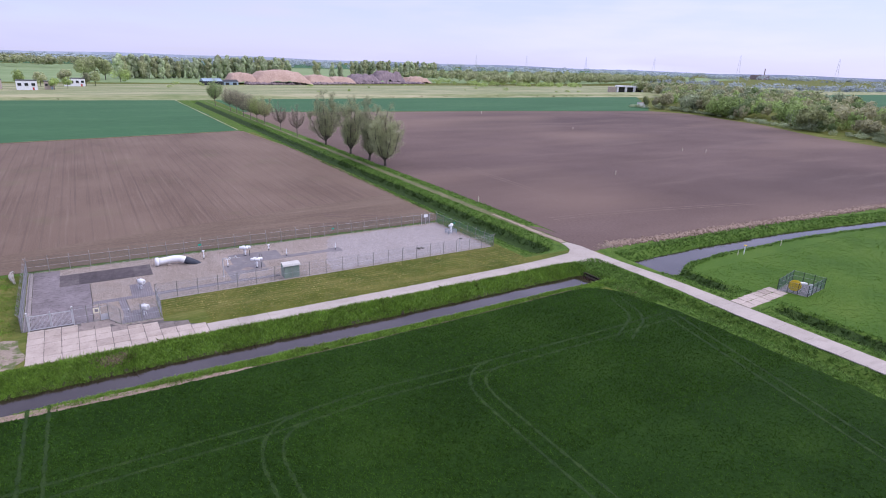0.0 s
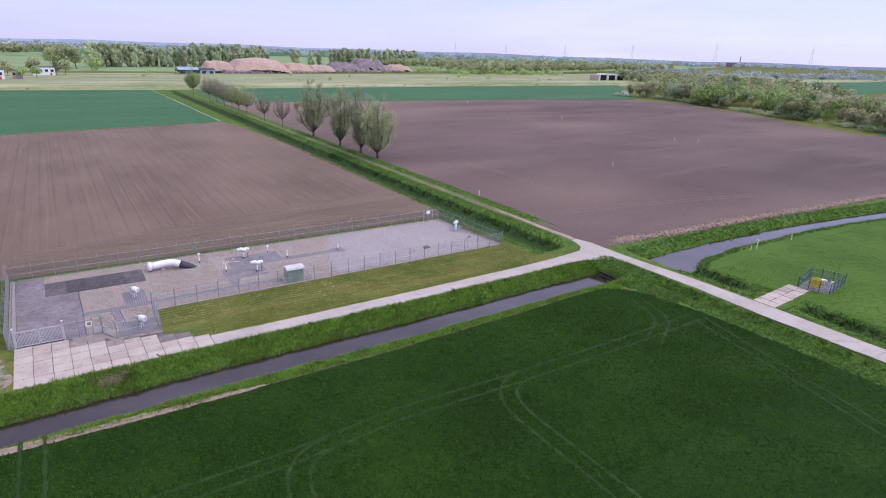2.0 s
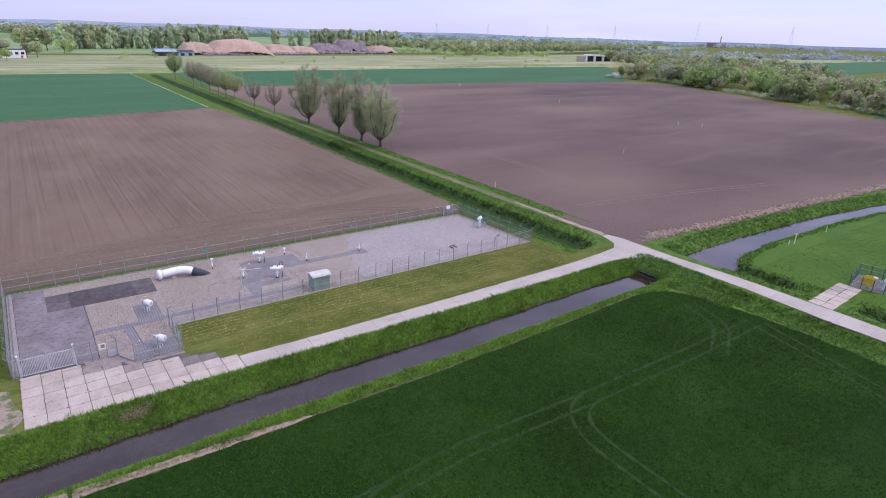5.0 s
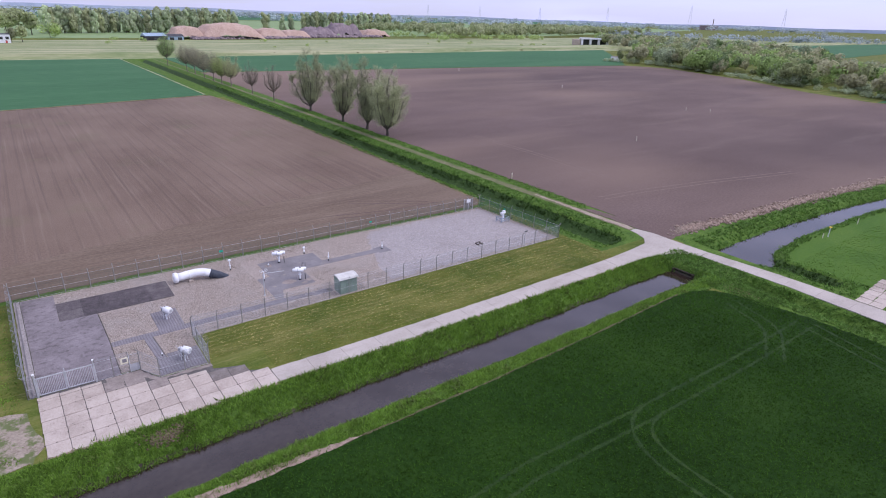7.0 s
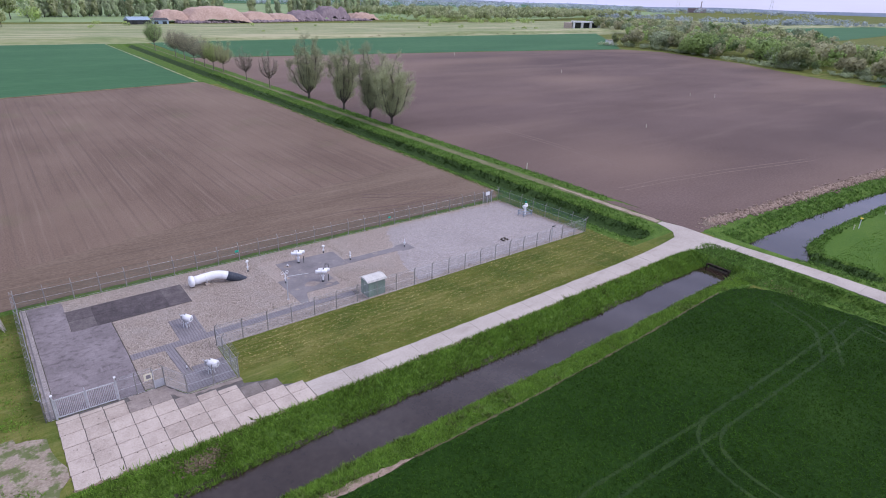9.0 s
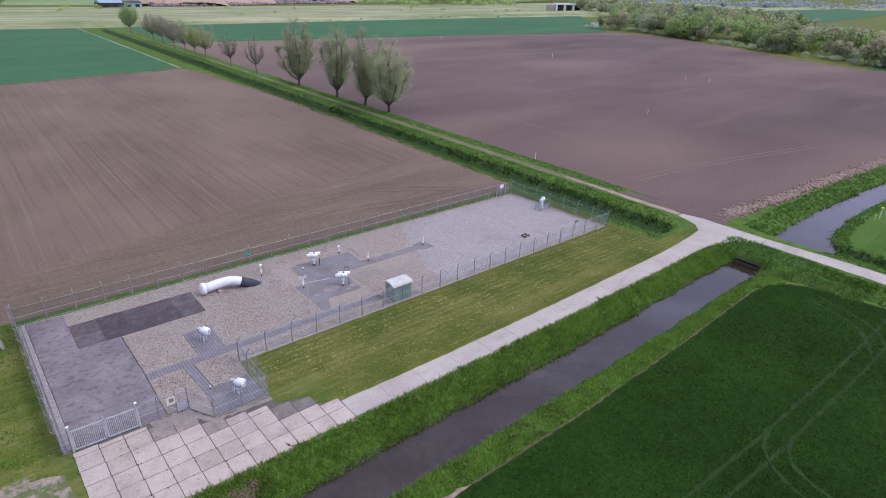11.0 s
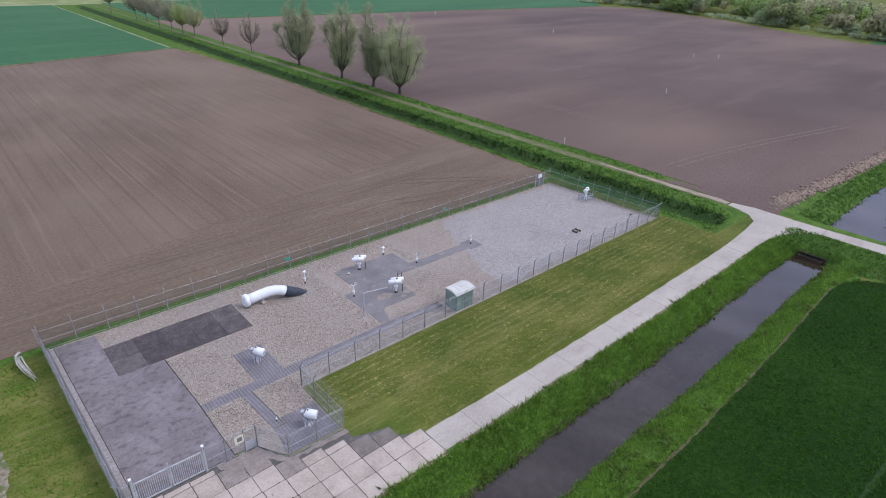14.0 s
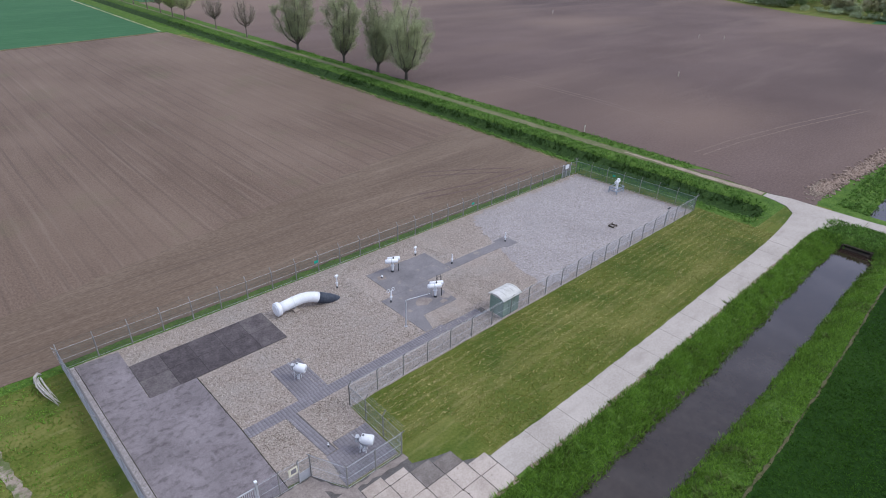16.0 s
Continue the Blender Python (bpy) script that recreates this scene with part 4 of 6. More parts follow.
# ---- pipework in the compound ----
def pig_trap():
    g = thing("pipe_launcher", (7.6, 107.0, 0), "thick white flanged pipe bending down into a dark wrap", "pipe")
    bend = [(0.35, 0, 0.85), (1.0, -0.02, 0.9), (2.0, -0.06, 1.0), (2.9, -0.15, 1.08), (3.6, -0.35, 1.08), (4.2, -0.62, 0.98), (4.7, -0.82, 0.82)]
    body = part("pipe", tube(B(), bend, [0.58] * 7, 24), "white", g)
    part("flange", tube(B(), [(-0.1, 0, 0.83), (-0.05, 0, 0.83), (0.35, 0, 0.85), (0.4, 0, 0.85)], [0.7, 0.76, 0.76, 0.7], 28), "white", g)
    part("end_cap", tube(B(), [(-0.18, 0, 0.83), (-0.1, 0, 0.83)], [0.52, 0.62], 24), "white", g)
    part("collar", tube(B(), [(1.95, -0.05, 0.98), (2.05, -0.06, 0.99)], [0.62, 0.62], 24), "white", body)
    part("wrap", tube(B(), [(4.6, -0.78, 0.86), (5.1, -0.93, 0.62), (5.8, -1.03, 0.3), (6.6, -1.1, -0.12), (7.2, -1.1, -0.5)], [0.61, 0.62, 0.6, 0.5, 0.4], 20), "wrap", g, "blue-black wrapped lower pipe end")
    part("saddle", box(B(), (2.0, -0.1, 0.35), (0.16, 0.5, 0.4), bevel=0.02), "zinc", g)
    part("footing", box(B(), (2.0, -0.35, 0.12), (0.6, 0.9, 0.28), bevel=0.04), "concrete", g)


pig_trap()


def actuator(at, rz, label):
    """A valve with a white spring housing on a legged stand."""
    g = thing("valve_actuator", at, label, "valve", "white valve actuators", rz=rz)
    g.scale = (0.88, 0.88, 0.9)
    for x in (-0.28, 0.28):
        for y in (-0.22, 0.22):
            part("leg", rod(B(), (x, y, 0), (x * 0.8, y * 0.8, 0.95), 0.035), "white", g)
    part("valve_stem", rod(rod(B(), (0, 0, 0), (0, 0, 1.25), 0.11, n=12), (0, 0, 0.5), (0, 0, 0.62), 0.22, n=16), "white", g)
    part("gearbox", box(B(), (-0.1, 0, 1.25), (0.5, 0.5, 0.42), bevel=0.05), "white", g)
    cyl = part("spring_housing", tube(B(), [(-0.15, 0, 1.5), (-0.1, 0, 1.5), (0.85, 0, 1.42), (0.95, 0, 1.41)], [0.34, 0.46, 0.46, 0.38], 20), "white", g)
    part("end_plate", tube(B(), [(0.93, 0, 1.41), (0.99, 0, 1.405)], [0.24, 0.22], 16), "zinc", cyl)
    part("control_box", box(B(), (-0.55, 0.12, 1.35), (0.32, 0.42, 0.55), bevel=0.03), "zinc", g)
    part("indicator", rod(B(), (0.05, -0.02, 1.85), (0.05, -0.02, 1.98), 0.09, n=10), "dark_steel", g)
    part("bracket", box(box(B(), (0.2, -0.3, 1.05), (0.5, 0.06, 0.3), bevel=0.01), (0.2, 0.3, 1.05), (0.5, 0.06, 0.3), bevel=0.01), "zinc", g)
    part("tubing", tube(B(), [(-0.5, -0.1, 1.6), (-0.3, -0.42, 1.5), (0.1, -0.48, 1.2), (0.1, -0.3, 0.8), (-0.15, -0.2, 0.4)], [0.022] * 5, 6), "dark_steel", g)
    part("tubing", tube(B(), [(-0.6, 0.3, 1.5), (-0.35, 0.45, 1.2), (-0.3, 0.35, 0.6), (-0.3, 0.3, 0.05)], [0.03] * 4, 6), "zinc", g)
    part("handwheel", tube(B(), [(-0.12 + 0.2 * math.cos(i * math.pi / 6), -0.5, 0.95 + 0.2 * math.sin(i * math.pi / 6)) for i in range(13)], [0.022] * 13, 6, False), "zinc", g)
    part("hand_pipe", tube(B(), [(-0.7, 0.1, 1.4), (-0.95, 0.15, 1.6), (-1.05, 0.15, 1.75)], [0.03] * 3, 6), "zinc", g)
    return g


actuator((4.25, 97.0, 0.045), -55, "white valve actuator on a legged stand on grey pavers")
actuator((3.75, 86.2, 0.045), -48, "white valve actuator on a legged stand in the valve bay")


def twin_actuator(at, rz, frame_on, label):
    g = thing("twin_valve", at, label, "valve", "white twin valves", rz=rz)
    part("foot", rod(B(), (0, 0, 0), (0, 0, 0.2), 0.2, 0.16, 14), "dark_steel", g, "dark steel foot")
    part("pedestal", rod(rod(B(), (0, 0, 0.18), (0, 0, 1.42), 0.13, n=14), (0, 0, 0.8), (0, 0, 0.92), 0.22, n=14), "white", g)
    part("yoke", box(B(), (0, 0, 1.42), (0.6, 0.62, 0.16), bevel=0.04), "zinc", g)
    for y, a, b in ((-0.27, -0.95, 0.6), (0.27, -0.62, 0.92)):
        c = part("cylinder", tube(B(), [(a, y, 1.62), (a + 0.05, y, 1.62), (b - 0.05, y, 1.64), (b, y, 1.64)], [0.19, 0.255, 0.255, 0.19], 18), "white", g)
        part("band", tube(B(), [((a + b) / 2 - 0.04, y, 1.63), ((a + b) / 2 + 0.04, y, 1.63)], [0.268, 0.268], 18), "zinc", c)
    part("pipe", tube(B(), [(-0.3, 0.15, 1.4), (-0.42, 0.18, 0.8), (-0.4, 0.2, 0.0)], [0.025] * 3, 6), "zinc", g)
    part("indicator", rod(B(), (0.1, 0.0, 1.6), (0.1, 0.0, 2.0), 0.08, n=10), "dark_steel", g)
    if frame_on:
        for y in (0.5, 0.85):
            bm = tube(B(), [(0.3, y, 1.6), (0.3, y, 2.3), (0.75, y, 2.3), (0.75, y, 1.6)], [0.025] * 4, 6)
            part("handle_frame", bm, "dark_steel", g)
    part("side_post", rod(B(), (0.75, 0.1, 0), (0.75, 0.1, 1.0), 0.05), "dark_steel", g)
    return g


twin_actuator((22.6, 106.2, 0.045), -30, False, "two white cylinders on a pedestal on the grey pad")
twin_actuator((22.85, 98.8, 0.045), -30, True, "two white cylinders with dark handles on a pedestal")


def riser(at, h, label, wheels=0, bonnet=True, group=""):
    g = thing("riser_valve", at, label, "valve", group)
    part("riser_pipe", rod(B(), (0, 0, 0.25), (0, 0, h), 0.075, n=12), "white", g)
    part("foot", rod(B(), (0, 0, 0), (0, 0, 0.26), 0.095, n=12), "dark_steel", g, "dark lower end")
    part("flange", rod(B(), (0, 0, h * 0.45), (0, 0, h * 0.45 + 0.09), 0.15, n=14), "white", g)
    if bonnet:
        part("bonnet", box(B(), (0, 0, h + 0.1), (0.42, 0.26, 0.22), 20, 0.04), "white", g)
    for k in range(wheels):
        s = -1 if k else 1
        a = [(0.34 * s + 0.2 * math.cos(i * math.pi / 6), 0.05, h + 0.1 + 0.2 * math.sin(i * math.pi / 6)) for i in range(13)]
        part("handwheel", tube(B(), a, [0.025] * 13, 6, False), "white", g)
        part("spindle", rod(B(), (0, 0.0, h), (0.34 * s, 0.05, h + 0.1), 0.03), "white", g)
    return g


riser((27.3, 107.5, 0.045), 1.0, "small white valve with a box head at the pad's edge")
riser((18.4, 101.2, 0.045), 1.45, "white riser with two small handwheels", 2, False)
riser((15.5, 107.5, 0.02), 1.5, "white riser with a small head standing in gravel")
riser((29.4, 102.95, 0.045), 1.35, "thin white riser on a grey strip", 0, False)
riser((38.95, 102.6, 0.045), 1.3, "thin white riser on a grey pad", 0, False)
riser((20.75, 105.9, 0.045), 0.35, "short capped white stub on a pad", 0, False)
riser((1.9, 88.4, 0.045), 0.6, "short white stub by the paver path", 0, False).scale = (0.5, 0.5, 0.8)


def vent_pole():
    g = thing("vent_pole", (16.8, 96.7, 0.02), "tall galvanised pole with a horizontal swing arm", "pole")
    part("pole", rod(B(), (0, 0, 0), (0, 0, 3.2), 0.075), "zinc", g)
    part("arm", tube(B(), [(0, 0, 3.15), (0.1, -0.03, 3.24), (0.3, -0.08, 3.28), (2.7, -0.7, 3.3)], [0.05, 0.05, 0.045, 0.035], 8), "zinc", g)
    part("foot_plate", box(B(), (0, 0, 0.02), (0.3, 0.3, 0.04), bevel=0.005), "zinc", g)


vent_pole()


def guarded_valve():
    g = thing("guarded_valve", (65.6, 102.4, 0.02), "white valve head inside a low blue-grey guard rail", "valve")
    for z in (0.45, 0.95):
        for a, b in (((-1, -0.7), (1, -0.7)), ((1, -0.7), (1, 0.7)), ((1, 0.7), (-1, 0.7)), ((-1, 0.7), (-1, -0.7))):
            part("rail", rod(B(), (*a, z), (*b, z), 0.06), "guard_blue", g)
    for x in (-1, 1):
        for y in (-0.7, 0.7):
            part("post", rod(B(), (x, y, 0), (x, y, 1.0), 0.065), "guard_blue", g)
    part("riser_pipe", rod(B(), (0, 0, 0), (0, 0, 1.6), 0.2, n=14), "white", g)
    part("head", tube(B(), [(-0.55, 0, 1.7), (-0.5, 0, 1.7), (0.45, 0.05, 1.85), (0.5, 0.05, 1.86)], [0.2, 0.28, 0.28, 0.2], 16), "white", g)
    part("cap", box(B(), (0.15, 0, 2.12), (0.5, 0.4, 0.2), 10, 0.04), "white", g)


guarded_valve()
tim = thing("timber_trestle", (54.2, 95.7, 0.02), "low dark timber bearers lying on gravel", "timber")
for y in (-0.35, 0.35):
    part("beam", box(B(), (0.1 * y, y, 0.25), (1.5 - abs(y), 0.12, 0.11), 6, 0.01), "bark", tim, "dark weathered beam")
for x in (-0.6, 0.6):
    part("block", box(B(), (x * 0.7, 0, 0.1), (0.15, 0.9, 0.19), bevel=0.01), "bark", tim, "dark timber block")
lampf = thing("fence_lamp", (60.4, 91.0, 0.0), "small dark lamp on a thin post by the fence", "lamp")
part("pole", rod(B(), (0, 0, 0), (0, 0, 2.6), 0.05), "zinc", lampf)
part("head", box(B(), (0.3, 0.05, 2.62), (0.7, 0.2, 0.12), bevel=0.03), "dark_steel", lampf)


def notice(name, at, rz, w, h, mat, label, bars=True):
    g = thing(name, at, label, "sign", rz=rz)
    b = part("board", box(B(), (0, 0, 0), (w, 0.03, h), bevel=0.006), mat, g)
    if bars:
        for k in range(3):
            part("text_bar", box(B(), (0, -0.019, h * (0.25 - 0.22 * k)), (w * (0.7 - 0.12 * k), 0.008, h * 0.09)), "dark_steel", b)
    return g


nb = notice("notice_board", (-2.0, 86.85, 1.6), 0, 0.75, 0.75, "cream", "cream-framed grey notice board wired to the fence", False)
part("face", box(B(), (0.04, -0.02, 0.02), (0.42, 0.012, 0.42)), "paver", nb, "grey face")
notice("fence_sign", (15.6, 111.93, 1.5), 0, 0.55, 0.35, "teal", "small teal sign on the wire fence", False)
notice("fence_sign", (42.0, 111.73, 1.5), 0, 0.5, 0.3, "teal", "small teal sign on the wire fence", False)
notice("fence_sign", (67.75, 104.4, 1.6), 94, 0.5, 0.3, "teal", "small teal sign on the green fence", False)
bg = thing("back_gate", (63.3, 111.5, 0), "small closed wire door with a white board in the back fence", "gate")
for x in (0, 1.1, 2.2):
    part("gate_post", rod(B(), (x, 0, 0), (x, 0, 2.4), 0.06), "zinc", bg)
part("wire_mesh", lattice(B(), (0.05, 0), (1.05, 0), 0.1, 2.2, 0.07, 0.006), "wire", bg)
part("wire_mesh", lattice(B(), (1.15, 0), (2.15, 0), 0.1, 2.2, 0.07, 0.006), "wire", bg)
part("board", box(B(), (1.1, -0.05, 1.9), (1.0, 0.03, 0.7), bevel=0.01), "white", bg, "white board")

# bleached log and turned earth outside the fence
bm = B()
lr = random.Random(8)
for k in range(11):
    a0 = Vector((lr.uniform(-0.25, 0.25), lr.uniform(0.9, 1.6), 0.35 + lr.uniform(0, 0.5)))
    a1 = Vector((lr.uniform(0.35, 0.6) + 0.02 * k, lr.uniform(-3.3, -1.6), 0.06 + lr.uniform(0, 0.15)))
    bow = Vector((-0.35 + lr.uniform(-0.2, 0.25), 0.2, 0.25 + lr.uniform(-0.1, 0.25)))
    pts = [tuple(a0.lerp(a1, f) + bow * (4 * f * (1 - f))) for f in (0, 0.2, 0.45, 0.75, 1.0)]
    w0 = lr.uniform(0.035, 0.085)
    tube(bm, pts, [w0 * 0.7, w0 * 1.2, w0, w0 * 0.7, w0 * 0.25], 6)
tube(bm, [(0.3, 1.7, 0.5), (0.1, 1.5, 0.85), (-0.2, 1.3, 0.75), (-0.4, 0.9, 0.4)], [0.08, 0.14, 0.12, 0.05], 7)
tagged(part("dead_branch", bm, "drift"), "bleached bundle of dead branches lying in the grass", "branch").location = (-13.3, 110.4, -0.03)
drape("bare_path", [(-18.5, 96.5), (-17.2, 93.0), (-16.2, 96.5), (-16.5, 99.0), (-17.0, 102.0), (-17.4, 105.2), (-18.2, 106.5), (-18.0, 103.2), (-17.5, 100.0), (-17.3, 98.0)], "bare_worn", 0.035, 0.15, 0.5, "narrow worn path through the grass", "bare soil", 0.04, 18)

# ---- the small enclosure with a yellow disc ----
fence([(98.9, 48.8), (100.2, 44.4), (107.2, 45.2), (106.2, 50.2), (98.9, 48.8)], 1.75, 1, "dark green mesh fence round a small gravel square", 2.0, False, "green_wire", "dark_steel", 0.11, 0.006, 0.05, "small enclosure fence")
drape("paved_square", [(99.0, 48.7), (100.3, 44.5), (107.0, 45.3), (106.1, 50.0)], "paver", 0.03, 0.02, 2, "grey paved square inside a small enclosure", "paving", 0.05, 21)
disc = thing("yellow_marker", (100.6, 46.9, 0.03), "large yellow disc on a short dark post", "marker")
part("disc", tube(B(), [(0.05, 0.03, 1.15), (0, 0, 1.15)], [1.0, 1.0], 28), "yellow", disc)
part("post", rod(B(), (0.12, 0.05, 0), (0.12, 0.05, 1.5), 0.06), "dark_steel", disc)
kit = thing("gas_valve", (103.6, 47.4, 0.03), "white pipe manifold on short legs", "valve")
kit.scale = (0.75, 0.75, 0.75)
part("manifold", tube(B(), [(-1.4, 0.5, 1.2), (-0.4, 0.15, 1.25), (0.9, -0.3, 1.1), (1.5, -0.6, 0.9)], [0.28, 0.28, 0.26, 0.22], 14), "white", kit)
for x, y in ((-1.2, 0.45), (-0.1, 0.05), (1.1, -0.4)):
    part("leg", rod(B(), (x, y, 0), (x, y, 1.1), 0.09), "white", kit)
cab = thing("white_panel", (101.9, 45.0, 0.03), "upright white marker panel", "panel")
part("board", box(B(), (0, 0, 0.95), (0.12, 0.5, 1.8), bevel=0.02), "white", cab)


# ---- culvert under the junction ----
M["shadowed"] = material("culvert shade colour", ((0.006, 0.006, 0.006), (0.010, 0.010, 0.009), (0.016, 0.015, 0.013)), 0.8, 0.1, rough=0.7)
cul = thing("culvert", (76.5, 70.5, -0.45), "dark culvert mouth with worn concrete edges under a grassy bank", "culvert", kind="structure")
part("side_wall", box(B(), (0, 1.75, -1.0), (0.6, 0.24, 1.1), bevel=0.04), "mud", cul)
part("side_wall", box(B(), (0, -1.75, -1.0), (0.6, 0.24, 1.1), bevel=0.04), "mud", cul)
part("lintel", box(B(), (0.1, 0, -0.48), (0.5, 3.6, 0.14), bevel=0.04), "mud", cul)
# closes the mouth: inside shade given as a near-black sheet
part("back", box(B(), (0.02, 0, -1.05), (0.12, 3.3, 1.0)), "shadowed", cul, "near-black sheet for the culvert's shaded inside")


# ---- marker posts ----
def marker(at, h, mat, label, cap=False):
    g = thing("marker_post", at, label, "post", "marker posts")
    part("shaft", box(B(), (0, 0, h / 2), (0.14, 0.14, h), 15, 0.02), mat, g)
    if cap:
        part("roof", box(B(), (0, 0, h + 0.08), (0.55, 0.45, 0.14), 15, 0.03), "yellow", g)
    return g


for at, h in (((88.2, 124.4, 0), 1.6), ((156.2, 138.7, 0), 1.5), ((233.4, 169.7, 0), 1.6), ((239.8, 162.1, 0), 1.6), ((244.6, 253.4, 0), 1.7), ((249.3, 353.7, 0), 2.0)):
    marker(at, h, "cream", "pale marker post standing at the bare soil")
marker((112.6, 63.6, -0.05), 1.9, "white", "white marker post with a yellow cap on the ditch bank", True)
marker((111.0, 63.9, -0.05), 1.0, "cream", "short pale post on the ditch bank")
marker((126.2, 63.6, -0.05), 1.3, "cream", "short pale post on the ditch bank")


# ---- plants: clumps of leaves and blades built in bulk ----
def blades(name, xy, size, lean, mat, label, category, width=0.09, per=4, base=None, seed=3):
    """Tufts at xy: each has some thin upright triangles."""
    rng = np.random.default_rng(seed)
    n = len(xy)
    xy = np.repeat(xy, per, 0) + rng.normal(0, 0.10, (n * per, 2))
    z = land(xy[:, 0], xy[:, 1]) - 0.03 if base is None else np.full(len(xy), base)
    h = np.repeat(size, per) * rng.uniform(0.6, 1.25, n * per)
    a = rng.uniform(0, 2 * np.pi, n * per)
    w = width * rng.uniform(0.6, 1.4, n * per)
    d = np.stack([np.cos(a), np.sin(a)], -1)
    tip = xy + rng.normal(0, 1, (n * per, 2)) * (h * lean)[:, None]
    v = np.empty((n * per, 3, 3))
    v[:, 0, :2], v[:, 0, 2] = xy - d * w[:, None], z
    v[:, 1, :2], v[:, 1, 2] = xy + d * w[:, None], z
    v[:, 2, :2], v[:, 2, 2] = tip, z + h
    ob = arrays(name, v.reshape(-1, 3), np.arange(n * per * 3).reshape(-1, 3), mat)
    return tagged(ob, label, category, kind="stuff")


rng = np.random.default_rng(5)


def strew(x0, x1, y0, y1, per_m2):
    n = int((x1 - x0) * (y1 - y0) * per_m2)
    return np.stack([rng.uniform(x0, x1, n), rng.uniform(y0, y1, n)], -1)


def patchy(p, s=0.35):
    return 0.5 + 0.5 * np.sin(p[:, 0] * s + 2 * np.sin(p[:, 1] * s * 0.7)) * np.cos(p[:, 1] * s * 1.3 + 1.5 * np.sin(p[:, 0] * s * 0.6))


# banks of the front ditch
p = strew(-24, 77, 63.6, 76.4, 36)
d = p[:, 1] - centre_a(p[:, 0])
keep = ((d > 2.25) | (d < -2.1)) & (p[:, 1] < np.interp(p[:, 0], [-20, 10, 12, 36, 77], [76.6, 76.3, 76.2, 75.95, 75.9])) & (p[:, 1] > np.interp(p[:, 0], [-25, -12, 0, 12, 30, 48, 66, 69, 73, 75.4], [65.4, 65.0, 64.4, 64.2, 64.1, 64.5, 65.2, 64.9, 63.8, 60.8]))
p, d = p[keep], d[keep]
blades("bank_grass", p, np.where(d > 0, 0.30, 0.20) + 0.20 * patchy(p), 0.55, "blade", "lush uneven green grass on the ditch banks", "grass", 0.045, 4, seed=6)
# broad-leaved weeds in clumps
q = p[(rng.random(len(p)) < 0.012) & (patchy(p, 0.8) > 0.55)]
blades("bank_weeds", np.repeat(q, 5, 0) + rng.normal(0, 0.25, (len(q) * 5, 2)), np.full(len(q) * 5, 0.34), 0.9, "fresh", "pale broad-leaved weeds among the bank grass", "weeds", 0.13, 5, seed=7)
# other ditches
p = np.concatenate([strew(70.8, 82.4, 83, 200, 6), strew(71, 82.5, 200, 330, 2.0), strew(85.2, 88.4, 100, 260, 4), strew(75.6, 82.2, 20, 62, 12), strew(73, 82.3, 55, 75.6, 16), strew(86.8, 94, 20, 45, 6), strew(87, 94, 50, 64, 6)])
z = land(p[:, 0], p[:, 1])
keep = (z > -1.3) & ~((p[:, 0] < 83) & (p[:, 1] > 62) & (p[:, 1] < 75.4) & (np.hypot(p[:, 0] - 83.5, p[:, 1] - 66) > 20)) & ~((p[:, 1] < 88) & (p[:, 1] > 78) & (p[:, 0] > 77.5 + (p[:, 1] - 82) * 0.8))
p = p[keep]
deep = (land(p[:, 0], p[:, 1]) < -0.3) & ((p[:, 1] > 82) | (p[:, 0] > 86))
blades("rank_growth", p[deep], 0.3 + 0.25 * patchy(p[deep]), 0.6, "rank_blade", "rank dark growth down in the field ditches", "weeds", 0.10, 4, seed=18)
p = p[~deep]
blades("ditch_grass", p, 0.25 + 0.18 * patchy(p), 0.8, "ditch_blade", "rank dark green grass in the field ditches", "grass", 0.09, 3, seed=8)
p = strew(88, 250, 58, 79, 5)
d = p[:, 1] - np.interp(p[:, 0], BX, BY)
hw = np.interp(p[:, 0], BX, BW)
p = p[((d > hw + 0.1) & (d < hw + 5.5)) | ((d < -hw - 0.1) & (d > -hw - 3.0))]
p = p[(p[:, 0] > 91) | (p[:, 1] > 72) | (p[:, 1] < 62)]
blades("bank_grass", p, 0.3 + 0.2 * patchy(p), 0.8, "ditch_blade", "lush green grass along the winding ditch", "grass", 0.10, 4, seed=9)


# mown verge, lawn beside the fence and meadow
p = np.concatenate([strew(6, 70, 79.2, 90.5, 55), strew(69, 80.5, 80, 112, 16)])
p = p[(p[:, 0] < 70.5) | (p[:, 0] < 70.5 + (86 - p[:, 1]) * 1.2)]
p = p[~((p[:, 0] < 11.5) & (p[:, 1] < 84.5)) & ~((p[:, 1] < 80.5) & (p[:, 0] > 70))]
swath = np.sin(p[:, 1] * 7.4 + 0.5 * np.sin(p[:, 0] * 0.23) + 0.05 * p[:, 0]) > 0.35
dry = rng.random(len(p)) < (0.08 + 0.80 * swath * (0.25 + 0.75 * patchy(p, 0.2))) * np.clip(0.35 + (p[:, 1] - 80) / 9, 0.3, 1.0)
blades("mown_grass", p[~dry], np.full((~dry).sum(), 0.07), 0.9, "mown", "short mown olive-green grass", "grass", 0.05, 3, seed=21)
q = p[dry]
q = q[rng.random(len(q)) < 0.75]
q[:, 1] += 0.05 * np.sin(q[:, 0] * 1.7)
n = len(q)
turn_, half_, wide_ = rng.normal(0.0, 0.3, n), rng.uniform(0.03, 0.17, n), rng.uniform(0.012, 0.026, n)
e1, e2 = np.stack([np.cos(turn_), np.sin(turn_)], -1) * half_[:, None], np.stack([-np.sin(turn_), np.cos(turn_)], -1) * wide_[:, None]
hv = np.empty((n, 4, 3))
